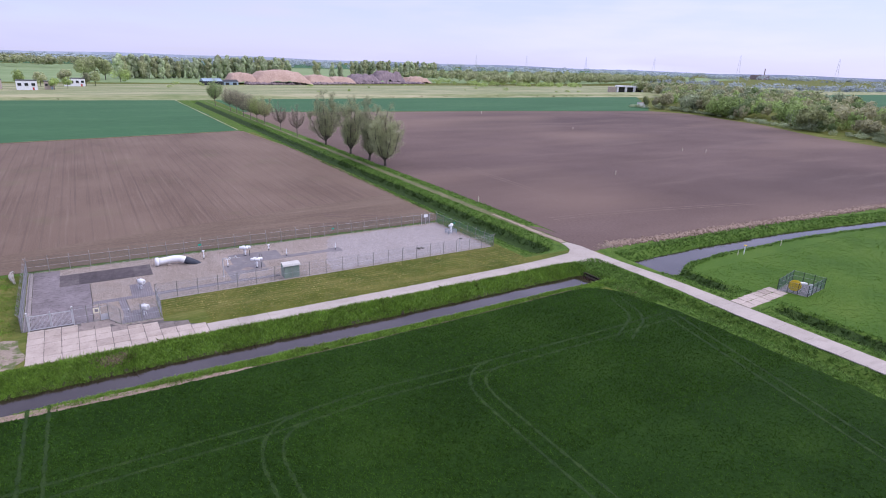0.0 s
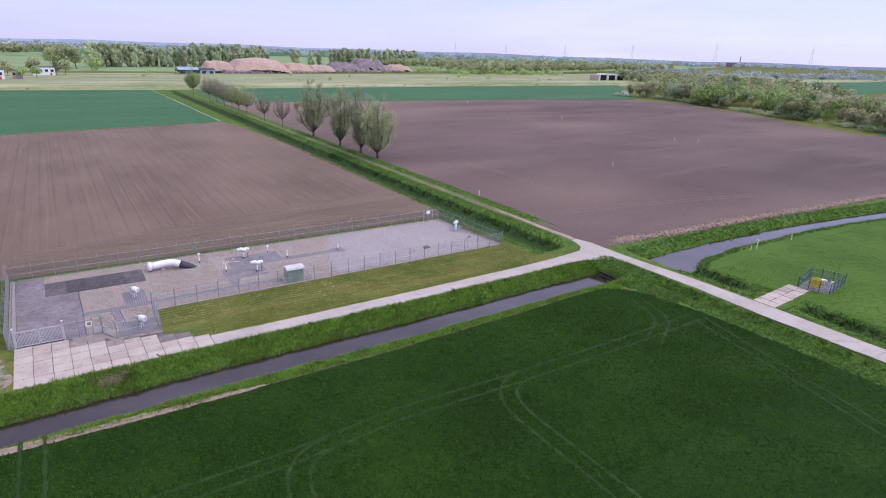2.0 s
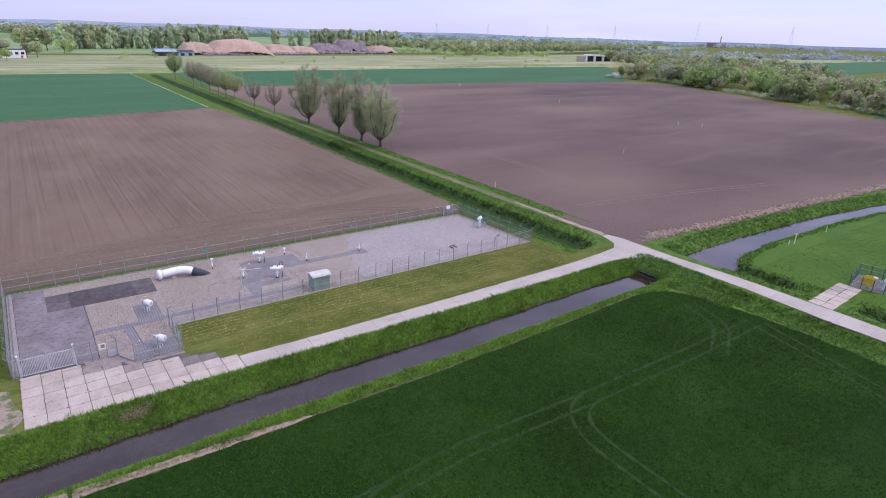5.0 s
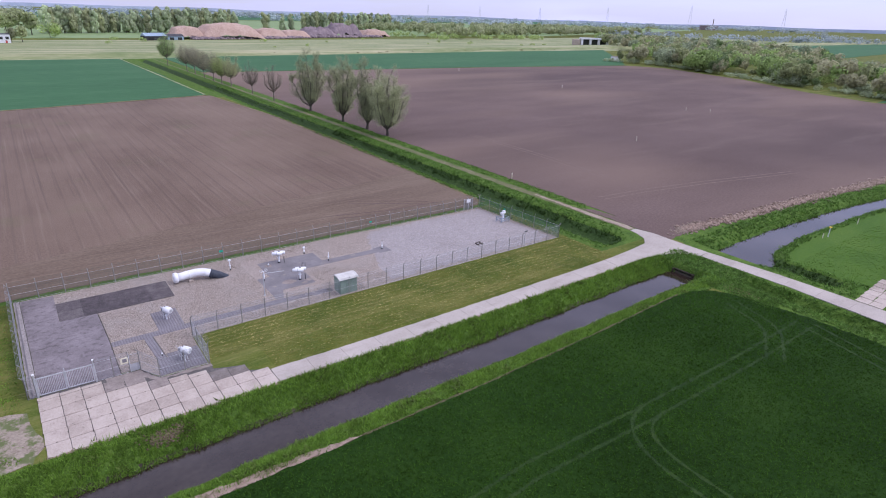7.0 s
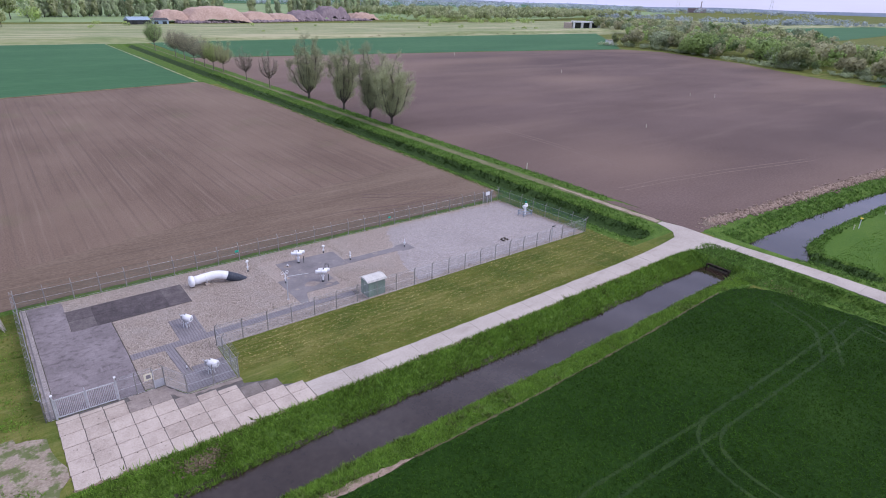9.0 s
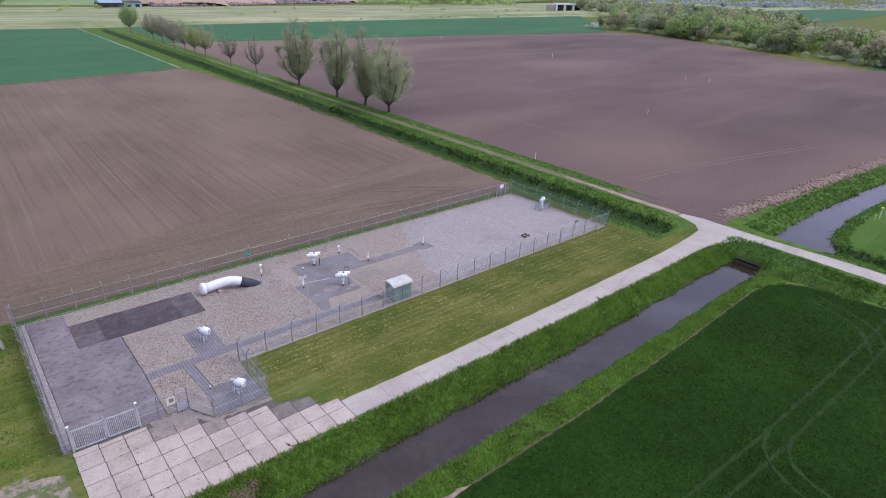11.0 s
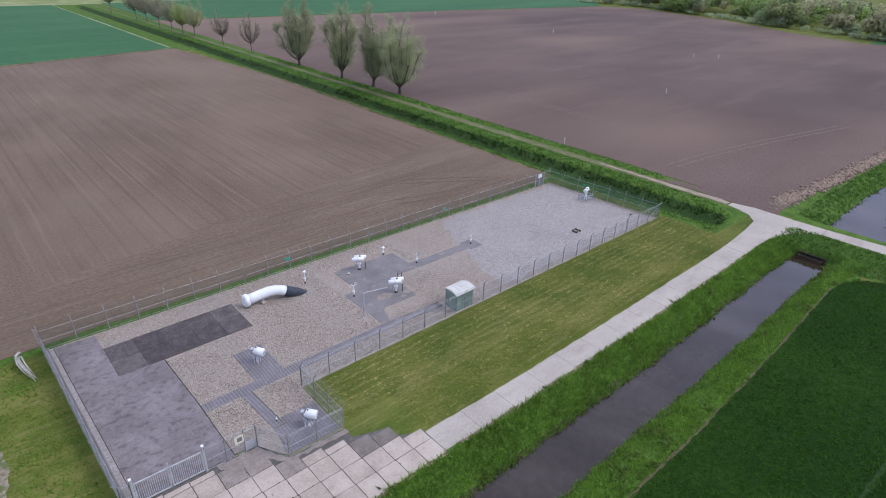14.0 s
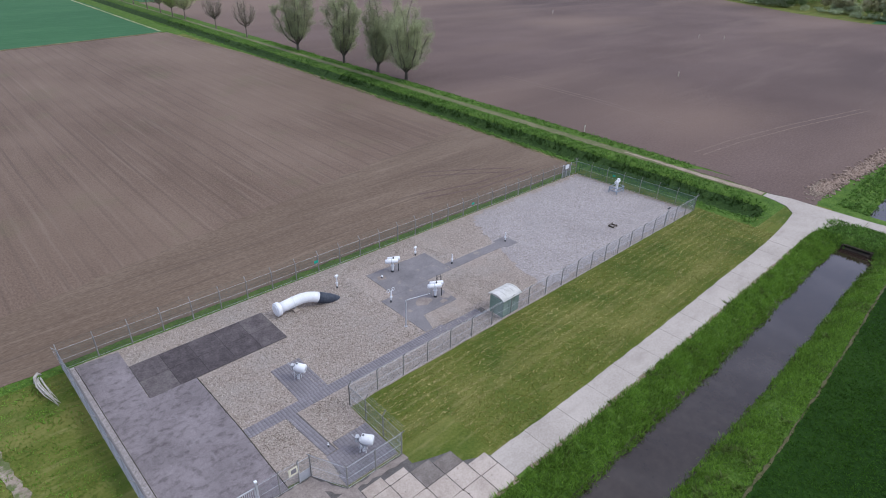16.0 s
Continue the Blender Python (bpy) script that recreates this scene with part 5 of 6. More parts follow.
hv[:, 0, :2], hv[:, 1, :2], hv[:, 2, :2], hv[:, 3, :2] = q - e1 - e2, q + e1 - e2 * 0.4, q + e1 + e2 * 0.4, q - e1 + e2
hv[..., 2] = rng.uniform(0.045, 0.10, (n, 1)) + rng.uniform(-0.015, 0.015, (n, 4))
tagged(arrays("mown_hay", hv.reshape(-1, 3), np.arange(n * 4).reshape(-1, 4), "hay"), "yellow wisps of mown hay lying in rows", "hay", kind="stuff")
p = strew(-24, -11.4, 77, 113, 14)
p = p[~((p[:, 1] < 86) & (patchy(p, 0.9) < 0.5))]
pick = rng.random(len(p)) < 0.45 + 0.5 * patchy(p, 0.5)
blades("lawn_grass", p[pick], 0.10 + 0.18 * patchy(p[pick], 0.7) ** 3, 0.8, "blade", "uneven green grass beside the fence", "grass", 0.06, 3, seed=23)
blades("lawn_grass", p[~pick], np.full((~pick).sum(), 0.08), 0.9, "mown", "short olive grass beside the fence", "grass", 0.06, 3, seed=25)
p = strew(92, 170, 20, 61, 5)
blades("meadow_grass", p, np.full(len(p), 0.12), 0.9, "meadow_blade", "short bright meadow grass", "grass", 0.06, 3, seed=24)

# young wheat near the camera, thinner in the wheel tracks
def near_line(p, line, gauge=0.95, half=0.2):
    """Points that lie in one of two wheel ruts along the line."""
    hit = np.zeros(len(p), bool)
    for (x0, y0), (x1, y1) in zip(line, line[1:]):
        d = np.array([x1 - x0, y1 - y0])
        L = np.hypot(*d)
        d = d / L
        r = p - np.array([x0, y0])
        s, o = r @ d, r @ np.array([-d[1], d[0]])
        hit |= (s > -0.3) & (s < L + 0.3) & ((np.abs(o - gauge) < half) | (np.abs(o + gauge) < half))
    return hit


def curve(a, b, c, n=8):
    return [((1 - t) ** 2 * a[0] + 2 * t * (1 - t) * b[0] + t * t * c[0], (1 - t) ** 2 * a[1] + 2 * t * (1 - t) * b[1] + t * t * c[1]) for t in [i / n for i in range(n + 1)]]


TRAMS = [[(-40, 51.6), (12, 51.0), (24, 51.8), (38, 51.0), (58, 50.4), (72.5, 50.4)],
         curve((15.5, 51.0), (11.2, 50.8), (10.8, 45)) + [(11.0, -30)],
         curve((39.5, 50.8), (34.8, 50.4), (34.6, 44)) + [(34.2, -30)],
         [(60.5, 48.4), (66.5, 51.6), (68.2, 53.5), (70.2, 59)],
         [(72.6, 49.8), (66.0, 26.0), (62, 12), (56, -30)],
         [(-8.0, 66), (-8.1, 51), (-8.2, -30)]]
p = np.concatenate([strew(-25, 78, 33, 66.3, 26), strew(-5, 78, -2, 33, 12)])
edge = np.interp(p[:, 0], [-25, -12, 0, 12, 30, 48, 66, 69, 73, 75.4, 77], [65.0, 64.6, 64.0, 63.8, 63.7, 64.1, 64.8, 64.5, 63.4, 60.4, 55])
p = p[(p[:, 1] < edge) & (p[:, 0] < np.interp(p[:, 1], [-5, 23, 44, 51, 55.5, 59.5, 62.6], [75.5, 75.3, 75.2, 74.9, 74.1, 73.3, 71.9]))]
rut = np.zeros(len(p), bool)
for line in TRAMS:
    rut |= near_line(p, line)
blades("young_wheat", p[~rut], 0.14 + 0.05 * patchy(p[~rut], 0.25), 1.0, "stalk", "dense dark green young wheat blades", "wheat", 0.05, 2, 0.1, seed=10)
q = p[rut]
blades("wheat_track", q, np.full(len(q), 0.07), 0.9, "rut", "flattened paler wheat in wheel tracks", "wheat", 0.05, 2, 0.115, seed=11)
tv, tf = [], []
for number, line in enumerate(TRAMS):
    pts = []
    for (x0, y0), (x1, y1) in zip(line, line[1:]):
        n = max(1, int(math.hypot(x1 - x0, y1 - y0) / 0.6))
        pts += [(x0 + (x1 - x0) * i / n, y0 + (y1 - y0) * i / n) for i in range(n)]
    pts.append(line[-1])
    for side_ in (-0.95, 0.95):
        first = len(tv)
        level = 0.126 + 0.006 * number + (0.003 if side_ > 0 else 0)
        for i in range(len(pts)):
            a_, b_ = pts[max(i - 1, 0)], pts[min(i + 1, len(pts) - 1)]
            L_ = math.hypot(b_[0] - a_[0], b_[1] - a_[1]) or 1.0
            nx_, ny_ = -(b_[1] - a_[1]) / L_, (b_[0] - a_[0]) / L_
            w_ = 0.17 + 0.10 * math.sin(i * 1.7 + side_) * math.sin(i * 0.37)
            for e_ in (-w_, w_):
                tv.append((pts[i][0] + nx_ * (side_ + e_), pts[i][1] + ny_ * (side_ + e_), level))
        tf += [(k, k + 2, k + 3, k + 1) for k in range(first, len(tv) - 2, 2)]
tagged(arrays("wheel_track", np.array(tv), np.array(tf), "rut_sheet"), "paler pressed wheel tracks through the wheat", "wheel track", kind="structure")

# bare margin and turned earth
drape("bare_margin", [(14, 63.95), (30, 63.8), (48, 64.2), (66, 64.9), (66, 65.08), (48, 64.38), (30, 63.98), (14, 64.15)], "margin", 0.125, 0.10, 0.6, "thin olive line of bare earth beside the wheat", "bare soil", 0.2, 23)
drape("bare_margin", [(-30, 65.5), (-12, 64.7), (0, 64.1), (12, 63.9), (14, 64.2), (8, 64.8), (0, 65.1), (-12, 65.8), (-30, 66.5)], "clod", 0.125, 0.12, 0.6, "bare brown strip beside the wheat", "bare soil", 0.2, 22)


def lumps(name, xy, size, mat, label, category, seed=1, flat=0.6, base=0.0):
    """Uneven lumps from octahedra."""
    r = np.random.default_rng(seed)
    o = np.array([(1, 0, 0), (-1, 0, 0), (0, 1, 0), (0, -1, 0), (0, 0, 1), (0, 0, -1)], float)
    f = np.array([(0, 2, 4), (2, 1, 4), (1, 3, 4), (3, 0, 4), (2, 0, 5), (1, 2, 5), (3, 1, 5), (0, 3, 5)])
    n = len(xy)
    v = o[None] * r.uniform(0.6, 1.3, (n, 6, 1)) * size[:, None, None]
    a = r.uniform(0, 6.28, n)
    c, s = np.cos(a)[:, None], np.sin(a)[:, None]
    v = np.stack([v[..., 0] * c - v[..., 1] * s, v[..., 0] * s + v[..., 1] * c, v[..., 2] * flat], -1)
    v[..., 0] += xy[:, :1]
    v[..., 1] += xy[:, 1:2]
    v[..., 2] += base + (size * 0.25)[:, None]
    ff = (f[None] + (np.arange(n) * 6)[:, None, None]).reshape(-1, 3)
    return tagged(arrays(name, v.reshape(-1, 3), ff, mat), label, category, kind="stuff")


jp = np.array(joints)
lumps("joint_dirt", jp, rng.uniform(0.03, 0.09, len(jp)), "moss", "dark dirt and moss in the slab joints", "dirt", 12, 0.5, 0.055)
sy = rng.uniform(87.3, 103, 90)
lumps("joint_moss", np.stack([-2.45 + rng.normal(0, 0.07, 90), sy], -1), rng.uniform(0.02, 0.06, 90), "moss", "dark moss tufts along the asphalt edge", "moss", 13, 0.6, 0.05)
# spoil thrown up beside the winding ditch
sx = rng.uniform(92, 330, 10000)
sy = np.interp(sx, [92, 98, 107, 130, 162, 194, 330], [80.6, 80.2, 79.0, 77.8, 75.0, 72.6, 52]) + rng.normal(0, 0.75, len(sx))
lumps("spoil_bank", np.stack([sx, sy], -1), rng.uniform(0.12, 0.42, len(sx)), "clod", "row of dry brown clods thrown up along the ditch", "spoil", 4, 0.8)
sx, sy = rng.normal(94, 2.2, 500), rng.normal(80.6, 0.8, 500)
lumps("sand_pile", np.stack([sx, sy], -1), rng.uniform(0.1, 0.3, 500), "bare", "low spread of pale sand at the field corner", "sand", 5, 0.5)
sx, sy = rng.normal(-0.8, 0.9, 420), rng.normal(74.6, 0.38, 420)
m = land(sx, sy)
lumps("turned_earth", np.stack([sx, sy], -1)[m > -0.9], rng.uniform(0.06, 0.2, 420)[m > -0.9], "soil", "patch of dug dark earth on the ditch bank", "earth", 6, 0.6, m[m > -0.9][:, None] + 0.05)
sx, sy = rng.normal(75.2, 0.7, 150), rng.normal(60.2, 1.2, 150)
lumps("dead_grass", np.stack([sx, sy], -1), rng.uniform(0.06, 0.2, 150), "reed", "patch of reddish dead grass at the ditch corner", "dry grass", 7, 0.4)

# pebbles over the gravel
gp = np.concatenate([strew(-6.6, -2.3, 108.8, 111.8, 42), strew(-2.3, 30, 91, 111.7, 42), strew(-2.0, 5.6, 87.4, 93, 45), strew(30, 67, 91, 111, 14)])
off = ((gp[:, 0] < 6.7) & (gp[:, 1] > 103) & (gp[:, 1] < 108.75)) | ((gp[:, 1] > 93.2) & (gp[:, 1] < 94.6) & (gp[:, 0] < 17.8)) | ((gp[:, 0] > 3) & (gp[:, 0] < 5) & (gp[:, 1] > 94) & (gp[:, 1] < 99.7)) | ((gp[:, 0] > 17.5) & (gp[:, 0] < 29) & (gp[:, 1] > 95) & (gp[:, 1] < 109) & ~((gp[:, 0] > 25) & (gp[:, 1] < 101.6))) | ((gp[:, 0] > 28) & (gp[:, 0] < 40.1) & (gp[:, 1] > 101.4) & (gp[:, 1] < 103.8)) | ((gp[:, 0] > 1) & (gp[:, 0] < 2.5) & (gp[:, 1] < 94)) | ((gp[:, 0] > 0.8) & (gp[:, 1] < 88.4))
gp = gp[~off]
M["pebble"] = material("loose pebbles", ((0.19, 0.155, 0.12), (0.335, 0.287, 0.235), (0.53, 0.475, 0.41)), 3, 0.5, per_island=0.7, spread=0.5)
lumps("pebbles", gp, rng.uniform(0.03, 0.07, len(gp)), "pebble", "loose pebbles of mixed pale and brown tones", "gravel", 8, 0.6, 0.02)


# ---- trees ----
def tree_arrays(seed, height, width, trunk_r, first, stems, twigs, leaves, leaf, reach=1.6, flare=0.55, low_twig=0.05, shoulder=0.36, wave=0.027):
    """Returns (wood verts, faces, leaf verts, faces): a short trunk that fans into upswept limbs with twigs, and small leaves along the twigs."""
    r = random.Random(seed)
    g = np.random.default_rng(seed)
    wv, wf, spots = [], [], []

    def limb(pts, radii, n):
        ring0 = None
        for i, p in enumerate(pts):
            d = (pts[min(i + 1, len(pts) - 1)] - pts[max(i - 1, 0)]).normalized()
            axis = d.to_track_quat("Z", "Y").to_matrix()
            ring = []
            for k in range(n):
                a = 2 * math.pi * k / n
                wv.append(tuple(p + axis @ Vector((math.cos(a) * radii[i], math.sin(a) * radii[i], 0))))
                ring.append(len(wv) - 1)
            if ring0:
                for k in range(n):
                    wf.append((ring0[k], ring0[(k + 1) % n], ring[(k + 1) % n], ring[k]))
            ring0 = ring

    h0 = height * first
    lean = Vector((r.uniform(-0.3, 0.3), r.uniform(-0.3, 0.3), 0))
    limb([Vector((0, 0, -0.25)), Vector((0, 0, h0 * 0.5)) + lean * 0.3, Vector((0, 0, h0 * 1.15)) + lean], [trunk_r * 1.25, trunk_r, trunk_r * 0.85], 8)
    for i in range(stems):
        a = 2 * math.pi * (i + r.uniform(-0.3, 0.3)) / stems * 2.0
        q = math.sqrt((i + 0.5) / stems)
        out = Vector((math.cos(a), math.sin(a), 0))
        top = height * (0.99 - shoulder * q ** 2) * r.uniform(0.72, 1.03)
        bulge = r.uniform(0.62, 1.14)
        s0 = Vector((0, 0, h0 * r.uniform(0.85, 1.15))) + lean
        pts = []
        for k in range(7):
            f = k / 6
            side = bulge * width / 2 * q * (f ** flare) * (1.2 - 0.34 * f)
            pts.append(s0 + out * side + Vector((r.uniform(-1, 1), r.uniform(-1, 1), 0)) * wave * height * f + Vector((0, 0, (top - s0.z) * f)))
        limb(pts, [trunk_r * 0.55 * (1 - 0.85 * k / 6) + 0.015 for k in range(7)], 5)
        for j in range(twigs):
            f = r.uniform(low_twig, 1.0)
            k = min(int(f * 6), 5)
            p = pts[k].lerp(pts[k + 1], f * 6 - k)
            b = r.uniform(0, 2 * math.pi)
            d = (Vector((math.cos(b), math.sin(b), 0)) * r.uniform(0.3, 0.9) + out * 0.25 + Vector((0, 0, r.uniform(0.3, 1.0)))).normalized()
            L = height * r.uniform(0.07, 0.13) * (1.15 - 0.4 * f)
            e = p + d * L
            m = p.lerp(e, 0.5) + Vector((0, 0, -0.06 * L))
            limb([p, m, e], [0.035 + 0.02 * (1 - f), 0.025, 0.01], 3)
            spots += [tuple(p.lerp(e, 0.45)), tuple(m.lerp(e, 0.5)), tuple(e), tuple(e)]
    tp = np.array(spots)
    pick = tp[g.integers(0, len(tp), leaves)] + g.normal(0, leaf * reach, (leaves, 3))
    a = g.normal(0, 1, (leaves, 3)) + np.array([0, 0, 0.6])
    a /= np.linalg.norm(a, axis=1)[:, None]
    b = np.cross(a, g.normal(0, 1, (leaves, 3)))
    b /= np.linalg.norm(b, axis=1)[:, None] + 1e-6
    s = leaf * g.uniform(0.6, 1.4, (leaves, 1))
    lv = np.stack([pick - a * s, pick + b * s * 0.45, pick + a * s, pick - b * s * 0.45], 1).reshape(-1, 3)
    lv[:, 2] = np.maximum(lv[:, 2], 0.15)
    return np.array(wv), np.array(wf), lv, np.arange(leaves * 4).reshape(-1, 4)


def tree(name, at, label, group, leaf_mat, wood="bark", rz=0, **kw):
    g = thing(name, at, label, "tree", group, rz=rz)
    wv, wf, lv, lf = tree_arrays(**kw)
    arrays("trunk", wv, wf, wood, g, True)
    arrays("crown", lv, lf, leaf_mat, g)
    return g


# four tall willows by the ditch
for i, (x, y, h, w) in enumerate(((89.3, 184.0, 22.0, 13.6), (88.8, 196.3, 21.4, 10.6), (87.9, 211.9, 22.8, 11.6), (87.6, 238.5, 22.4, 14.0))):
    tree("willow_tree", (x, y, 0), "tall grey-green willow with an upswept crown", "willows by the ditch", "willow", rz=i * 70, seed=31 + i, height=h, width=w, trunk_r=0.44, first=0.09, stems=13, twigs=34, leaves=52000, leaf=0.12, reach=3.8, flare=0.6, low_twig=0.06, shoulder=0.34, wave=0.05)
# budding row beyond
row = ((85.5, 270.8, 15.0, "bud", 1700), (85.0, 296, 14.0, "bud", 1500), (85.5, 328, 14.5, "row_spring", 5000), (83.8, 337.5, 14.0, "row_fresh", 5000), (84.2, 353, 15, "bud", 5000), (83.6, 368, 15.5, "bud", 5000), (84.8, 391, 16, "bud", 5000), (83.8, 405, 17, "bud", 5000), (82.2, 446, 19, "row_green", 9000))
for i, (x, y, h, lm, n) in enumerate(row):
    tree("row_tree", (x, y, 0), {"bud": "small round tree in brownish bud with visible branches", "row_spring": "round olive-green tree in young leaf", "row_fresh": "round tree in fresh yellow-green leaf", "row_green": "full green roundish tree in leaf"}[lm], "trees along the ditch", lm, "twig", i * 50, seed=60 + i, height=h, width=h * 0.74, trunk_r=0.22, first=0.27, stems=17, twigs=34, leaves=n * 2, leaf=0.09 if n < 2000 else 0.15, reach=3.8, flare=0.5, shoulder=0.3)


# ---- the distance ----
def sheet(name, pts, mat, lift, label, seed):
    return drape(name, pts, mat, lift, 2.0, 25, label, "field", 0.2, seed)


# aerial haze is painted in: far pasture and far leaves have paler base colours
M["far_green"] = material("far pasture", ((0.14, 0.22, 0.08), (0.19, 0.27, 0.11), (0.24, 0.31, 0.15)), 60, 6, stretch=(0.4, 1, 1))
M["sand"] = material("pinkish sand", ((0.36, 0.25, 0.19), (0.45, 0.32, 0.25), (0.53, 0.40, 0.32)), 12, 1.5, bump=0.4, bump_size=3)
M["rubble"] = material("grey-violet rubble", ((0.13, 0.10, 0.11), (0.21, 0.165, 0.175), (0.30, 0.24, 0.24)), 6, 1.2, bump=0.4, bump_size=2, per_island=0.5)
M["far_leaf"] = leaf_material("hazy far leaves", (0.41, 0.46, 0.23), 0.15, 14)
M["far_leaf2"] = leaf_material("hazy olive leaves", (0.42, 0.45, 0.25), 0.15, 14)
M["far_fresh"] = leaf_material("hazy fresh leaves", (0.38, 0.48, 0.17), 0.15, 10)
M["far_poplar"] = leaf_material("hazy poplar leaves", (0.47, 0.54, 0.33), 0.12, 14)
# nearer wood leaves, also lightened in colour for some haze
M["wood_olive"] = leaf_material("olive wood leaves", (0.35, 0.39, 0.18), 0.2, 12)
M["wood_brown"] = leaf_material("brownish wood leaves", (0.37, 0.365, 0.21), 0.2, 12)
M["wood_green"] = leaf_material("spring wood leaves", (0.31, 0.42, 0.14), 0.2, 12)
M["wood_dark"] = leaf_material("dark wood leaves", (0.18, 0.25, 0.10), 0.2, 10)
M["wood_grey"] = leaf_material("grey-green wood leaves", (0.38, 0.44, 0.27), 0.2, 10)
# horizon woods: blue aerial haze mixed into the leaf colour
M["blue_leaf"] = leaf_material("haze-tinted far wood", (0.40, 0.46, 0.47), 0.1, 30)
M["roof_blue"] = material("blue sheet roof", ((0.22, 0.30, 0.36), (0.28, 0.37, 0.44), (0.35, 0.44, 0.5)), 5, 1, rough=0.5)
M["red"] = material("red paint", ((0.35, 0.03, 0.03), (0.45, 0.05, 0.04), (0.5, 0.07, 0.06)), 2, 0.4, rough=0.5)
M["dark_glass"] = material("dark openings", ((0.015, 0.018, 0.02), (0.025, 0.028, 0.03), (0.04, 0.042, 0.045)), 2, 0.4, rough=0.2, gloss=0.5)
M["brick"] = material("pale brick wall", ((0.34, 0.28, 0.24), (0.42, 0.35, 0.30), (0.5, 0.43, 0.38)), 3, 0.4)

sheet("dike_grass", [(-700, 560), (-60, 586), (300, 596), (760, 600), (1400, 620), (1400, 900), (300, 760), (-700, 740)], "straw", 0.1, "rough yellowish grass behind the dike", 30)
sheet("far_pasture", [(-900, 760), (60, 790), (260, 805), (420, 860), (900, 900), (2400, 1500), (2400, 2200), (-900, 1500)], "far_green", 0.2, "pale green pasture far beyond the dike", 31)
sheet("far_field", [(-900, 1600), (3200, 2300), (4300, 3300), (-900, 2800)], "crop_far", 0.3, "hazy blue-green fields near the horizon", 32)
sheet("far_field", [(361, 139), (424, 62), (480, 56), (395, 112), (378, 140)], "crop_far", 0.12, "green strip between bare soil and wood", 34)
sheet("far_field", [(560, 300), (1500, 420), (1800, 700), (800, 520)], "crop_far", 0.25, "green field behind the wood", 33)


def crest(name, x0, x1, y0, y1, h, mat, label, category, seed, rough=0.07, nx_=40, ny_=14):
    """A heap: a mound with steep, uneven flanks."""
    r = np.random.default_rng(seed)
    X, Y = np.meshgrid(np.linspace(-1, 1, nx_), np.linspace(-1, 1, ny_))
    e = np.maximum(np.abs(X), np.abs(Y) * 0.9 + 0.1 * X * X)
    Z = np.clip((1 - e) * 2.6, 0, 1)
    Z = Z * (1 - 0.25 * np.abs(X)) + r.normal(0, rough * 0.22, X.shape) * (Z > 0.02)
    for k in range(3):
        Z += 0.06 * rough * 6 * np.sin(X * (5 + 4 * k) + r.uniform(0, 6)) * np.sin(Y * (3 + 2 * k) + r.uniform(0, 6)) * (Z > 0.1)
    v = np.stack([x0 + (X + 1) / 2 * (x1 - x0), y0 + (Y + 1) / 2 * (y1 - y0), np.clip(Z, -0.02, 2) * h - 0.2], -1).reshape(-1, 3)
    ii_ = (np.arange(ny_ - 1)[:, None] * nx_ + np.arange(nx_ - 1)[None, :]).ravel()
    f = np.stack([ii_, ii_ + 1, ii_ + nx_ + 1, ii_ + nx_], -1)
    return tagged(arrays(name, v, f, mat), label, category, "mounds of the yard")


crest("sand_mound", 190, 270, 770, 830, 18, "sand", "large flat-topped heap of pinkish sand", "heap", 1)
crest("sand_mound", 160, 200, 775, 815, 14, "sand", "smaller cone of pinkish sand", "heap", 2)
crest("sand_mound", 266, 308, 790, 835, 12, "sand", "rounded heap of pale sand", "heap", 3)
crest("sand_mound", 304, 345, 800, 840, 10, "sand", "low heap of pinkish sand", "heap", 4)
crest("rubble_mound", 350, 400, 830, 880, 12, "rubble", "uneven heap of grey-violet rubble", "heap", 5, 0.22)
crest("rubble_mound", 390, 445, 835, 890, 17, "rubble", "high uneven heap of grey-violet scrap", "heap", 6, 0.22)
crest("rubble_mound", 455, 500, 850, 890, 10, "sand", "low brownish heap at the yard's end", "heap", 7, 0.2)
gx_ = rng.uniform(180, 470, 2600)
gy_ = np.interp(gx_, [190, 290, 370, 560], [770, 790, 822, 852]) + rng.normal(0, 4, 2600)
lumps("scrap_row", np.stack([gx_, gy_], -1), rng.uniform(1.0, 3.2, 2600), "rubble", "low row of mixed rubble before the heaps", "rubble", 9, 0.8)


def shed(at, w, d, h, wall, roof, label, rz=0, doors=2):
    g = thing("shed", at, label, "building", rz=rz)
    part("wall", box(B(), (0, 0, h / 2), (w, d, h)), wall, g)
    bm = B()
    e = 0.4
    pts = [(-w / 2 - e, -d / 2 - e, h), (w / 2 + e, -d / 2 - e, h), (w / 2 + e, 0, h + d * 0.22), (-w / 2 - e, 0, h + d * 0.22), (-w / 2 - e, d / 2 + e, h), (w / 2 + e, d / 2 + e, h)]
    v = [bm.verts.new(p) for p in pts]
    for q in ((0, 1, 2, 3), (3, 2, 5, 4), (0, 3, 4), (1, 5, 2), (0, 4, 5, 1)):
        bm.faces.new([v[i] for i in q])
    part("roof", bm, roof, g)
    for k in range(doors):
        part("door", box(B(), (-w / 2 + w * (k + 0.5) / doors, -d / 2 - 0.05, h * 0.38), (w / doors * 0.5, 0.12, h * 0.7)), "dark_glass", g)
    return g


shed((136, 752, 0), 22, 14, 4.5, "dark_steel", "roof_blue", "dark shed with a pale blue gabled roof", 10)
shed((158, 757, 0), 18, 10, 4.0, "roof_blue", "dark_steel", "low dark-roofed shed beside the heaps", 10)


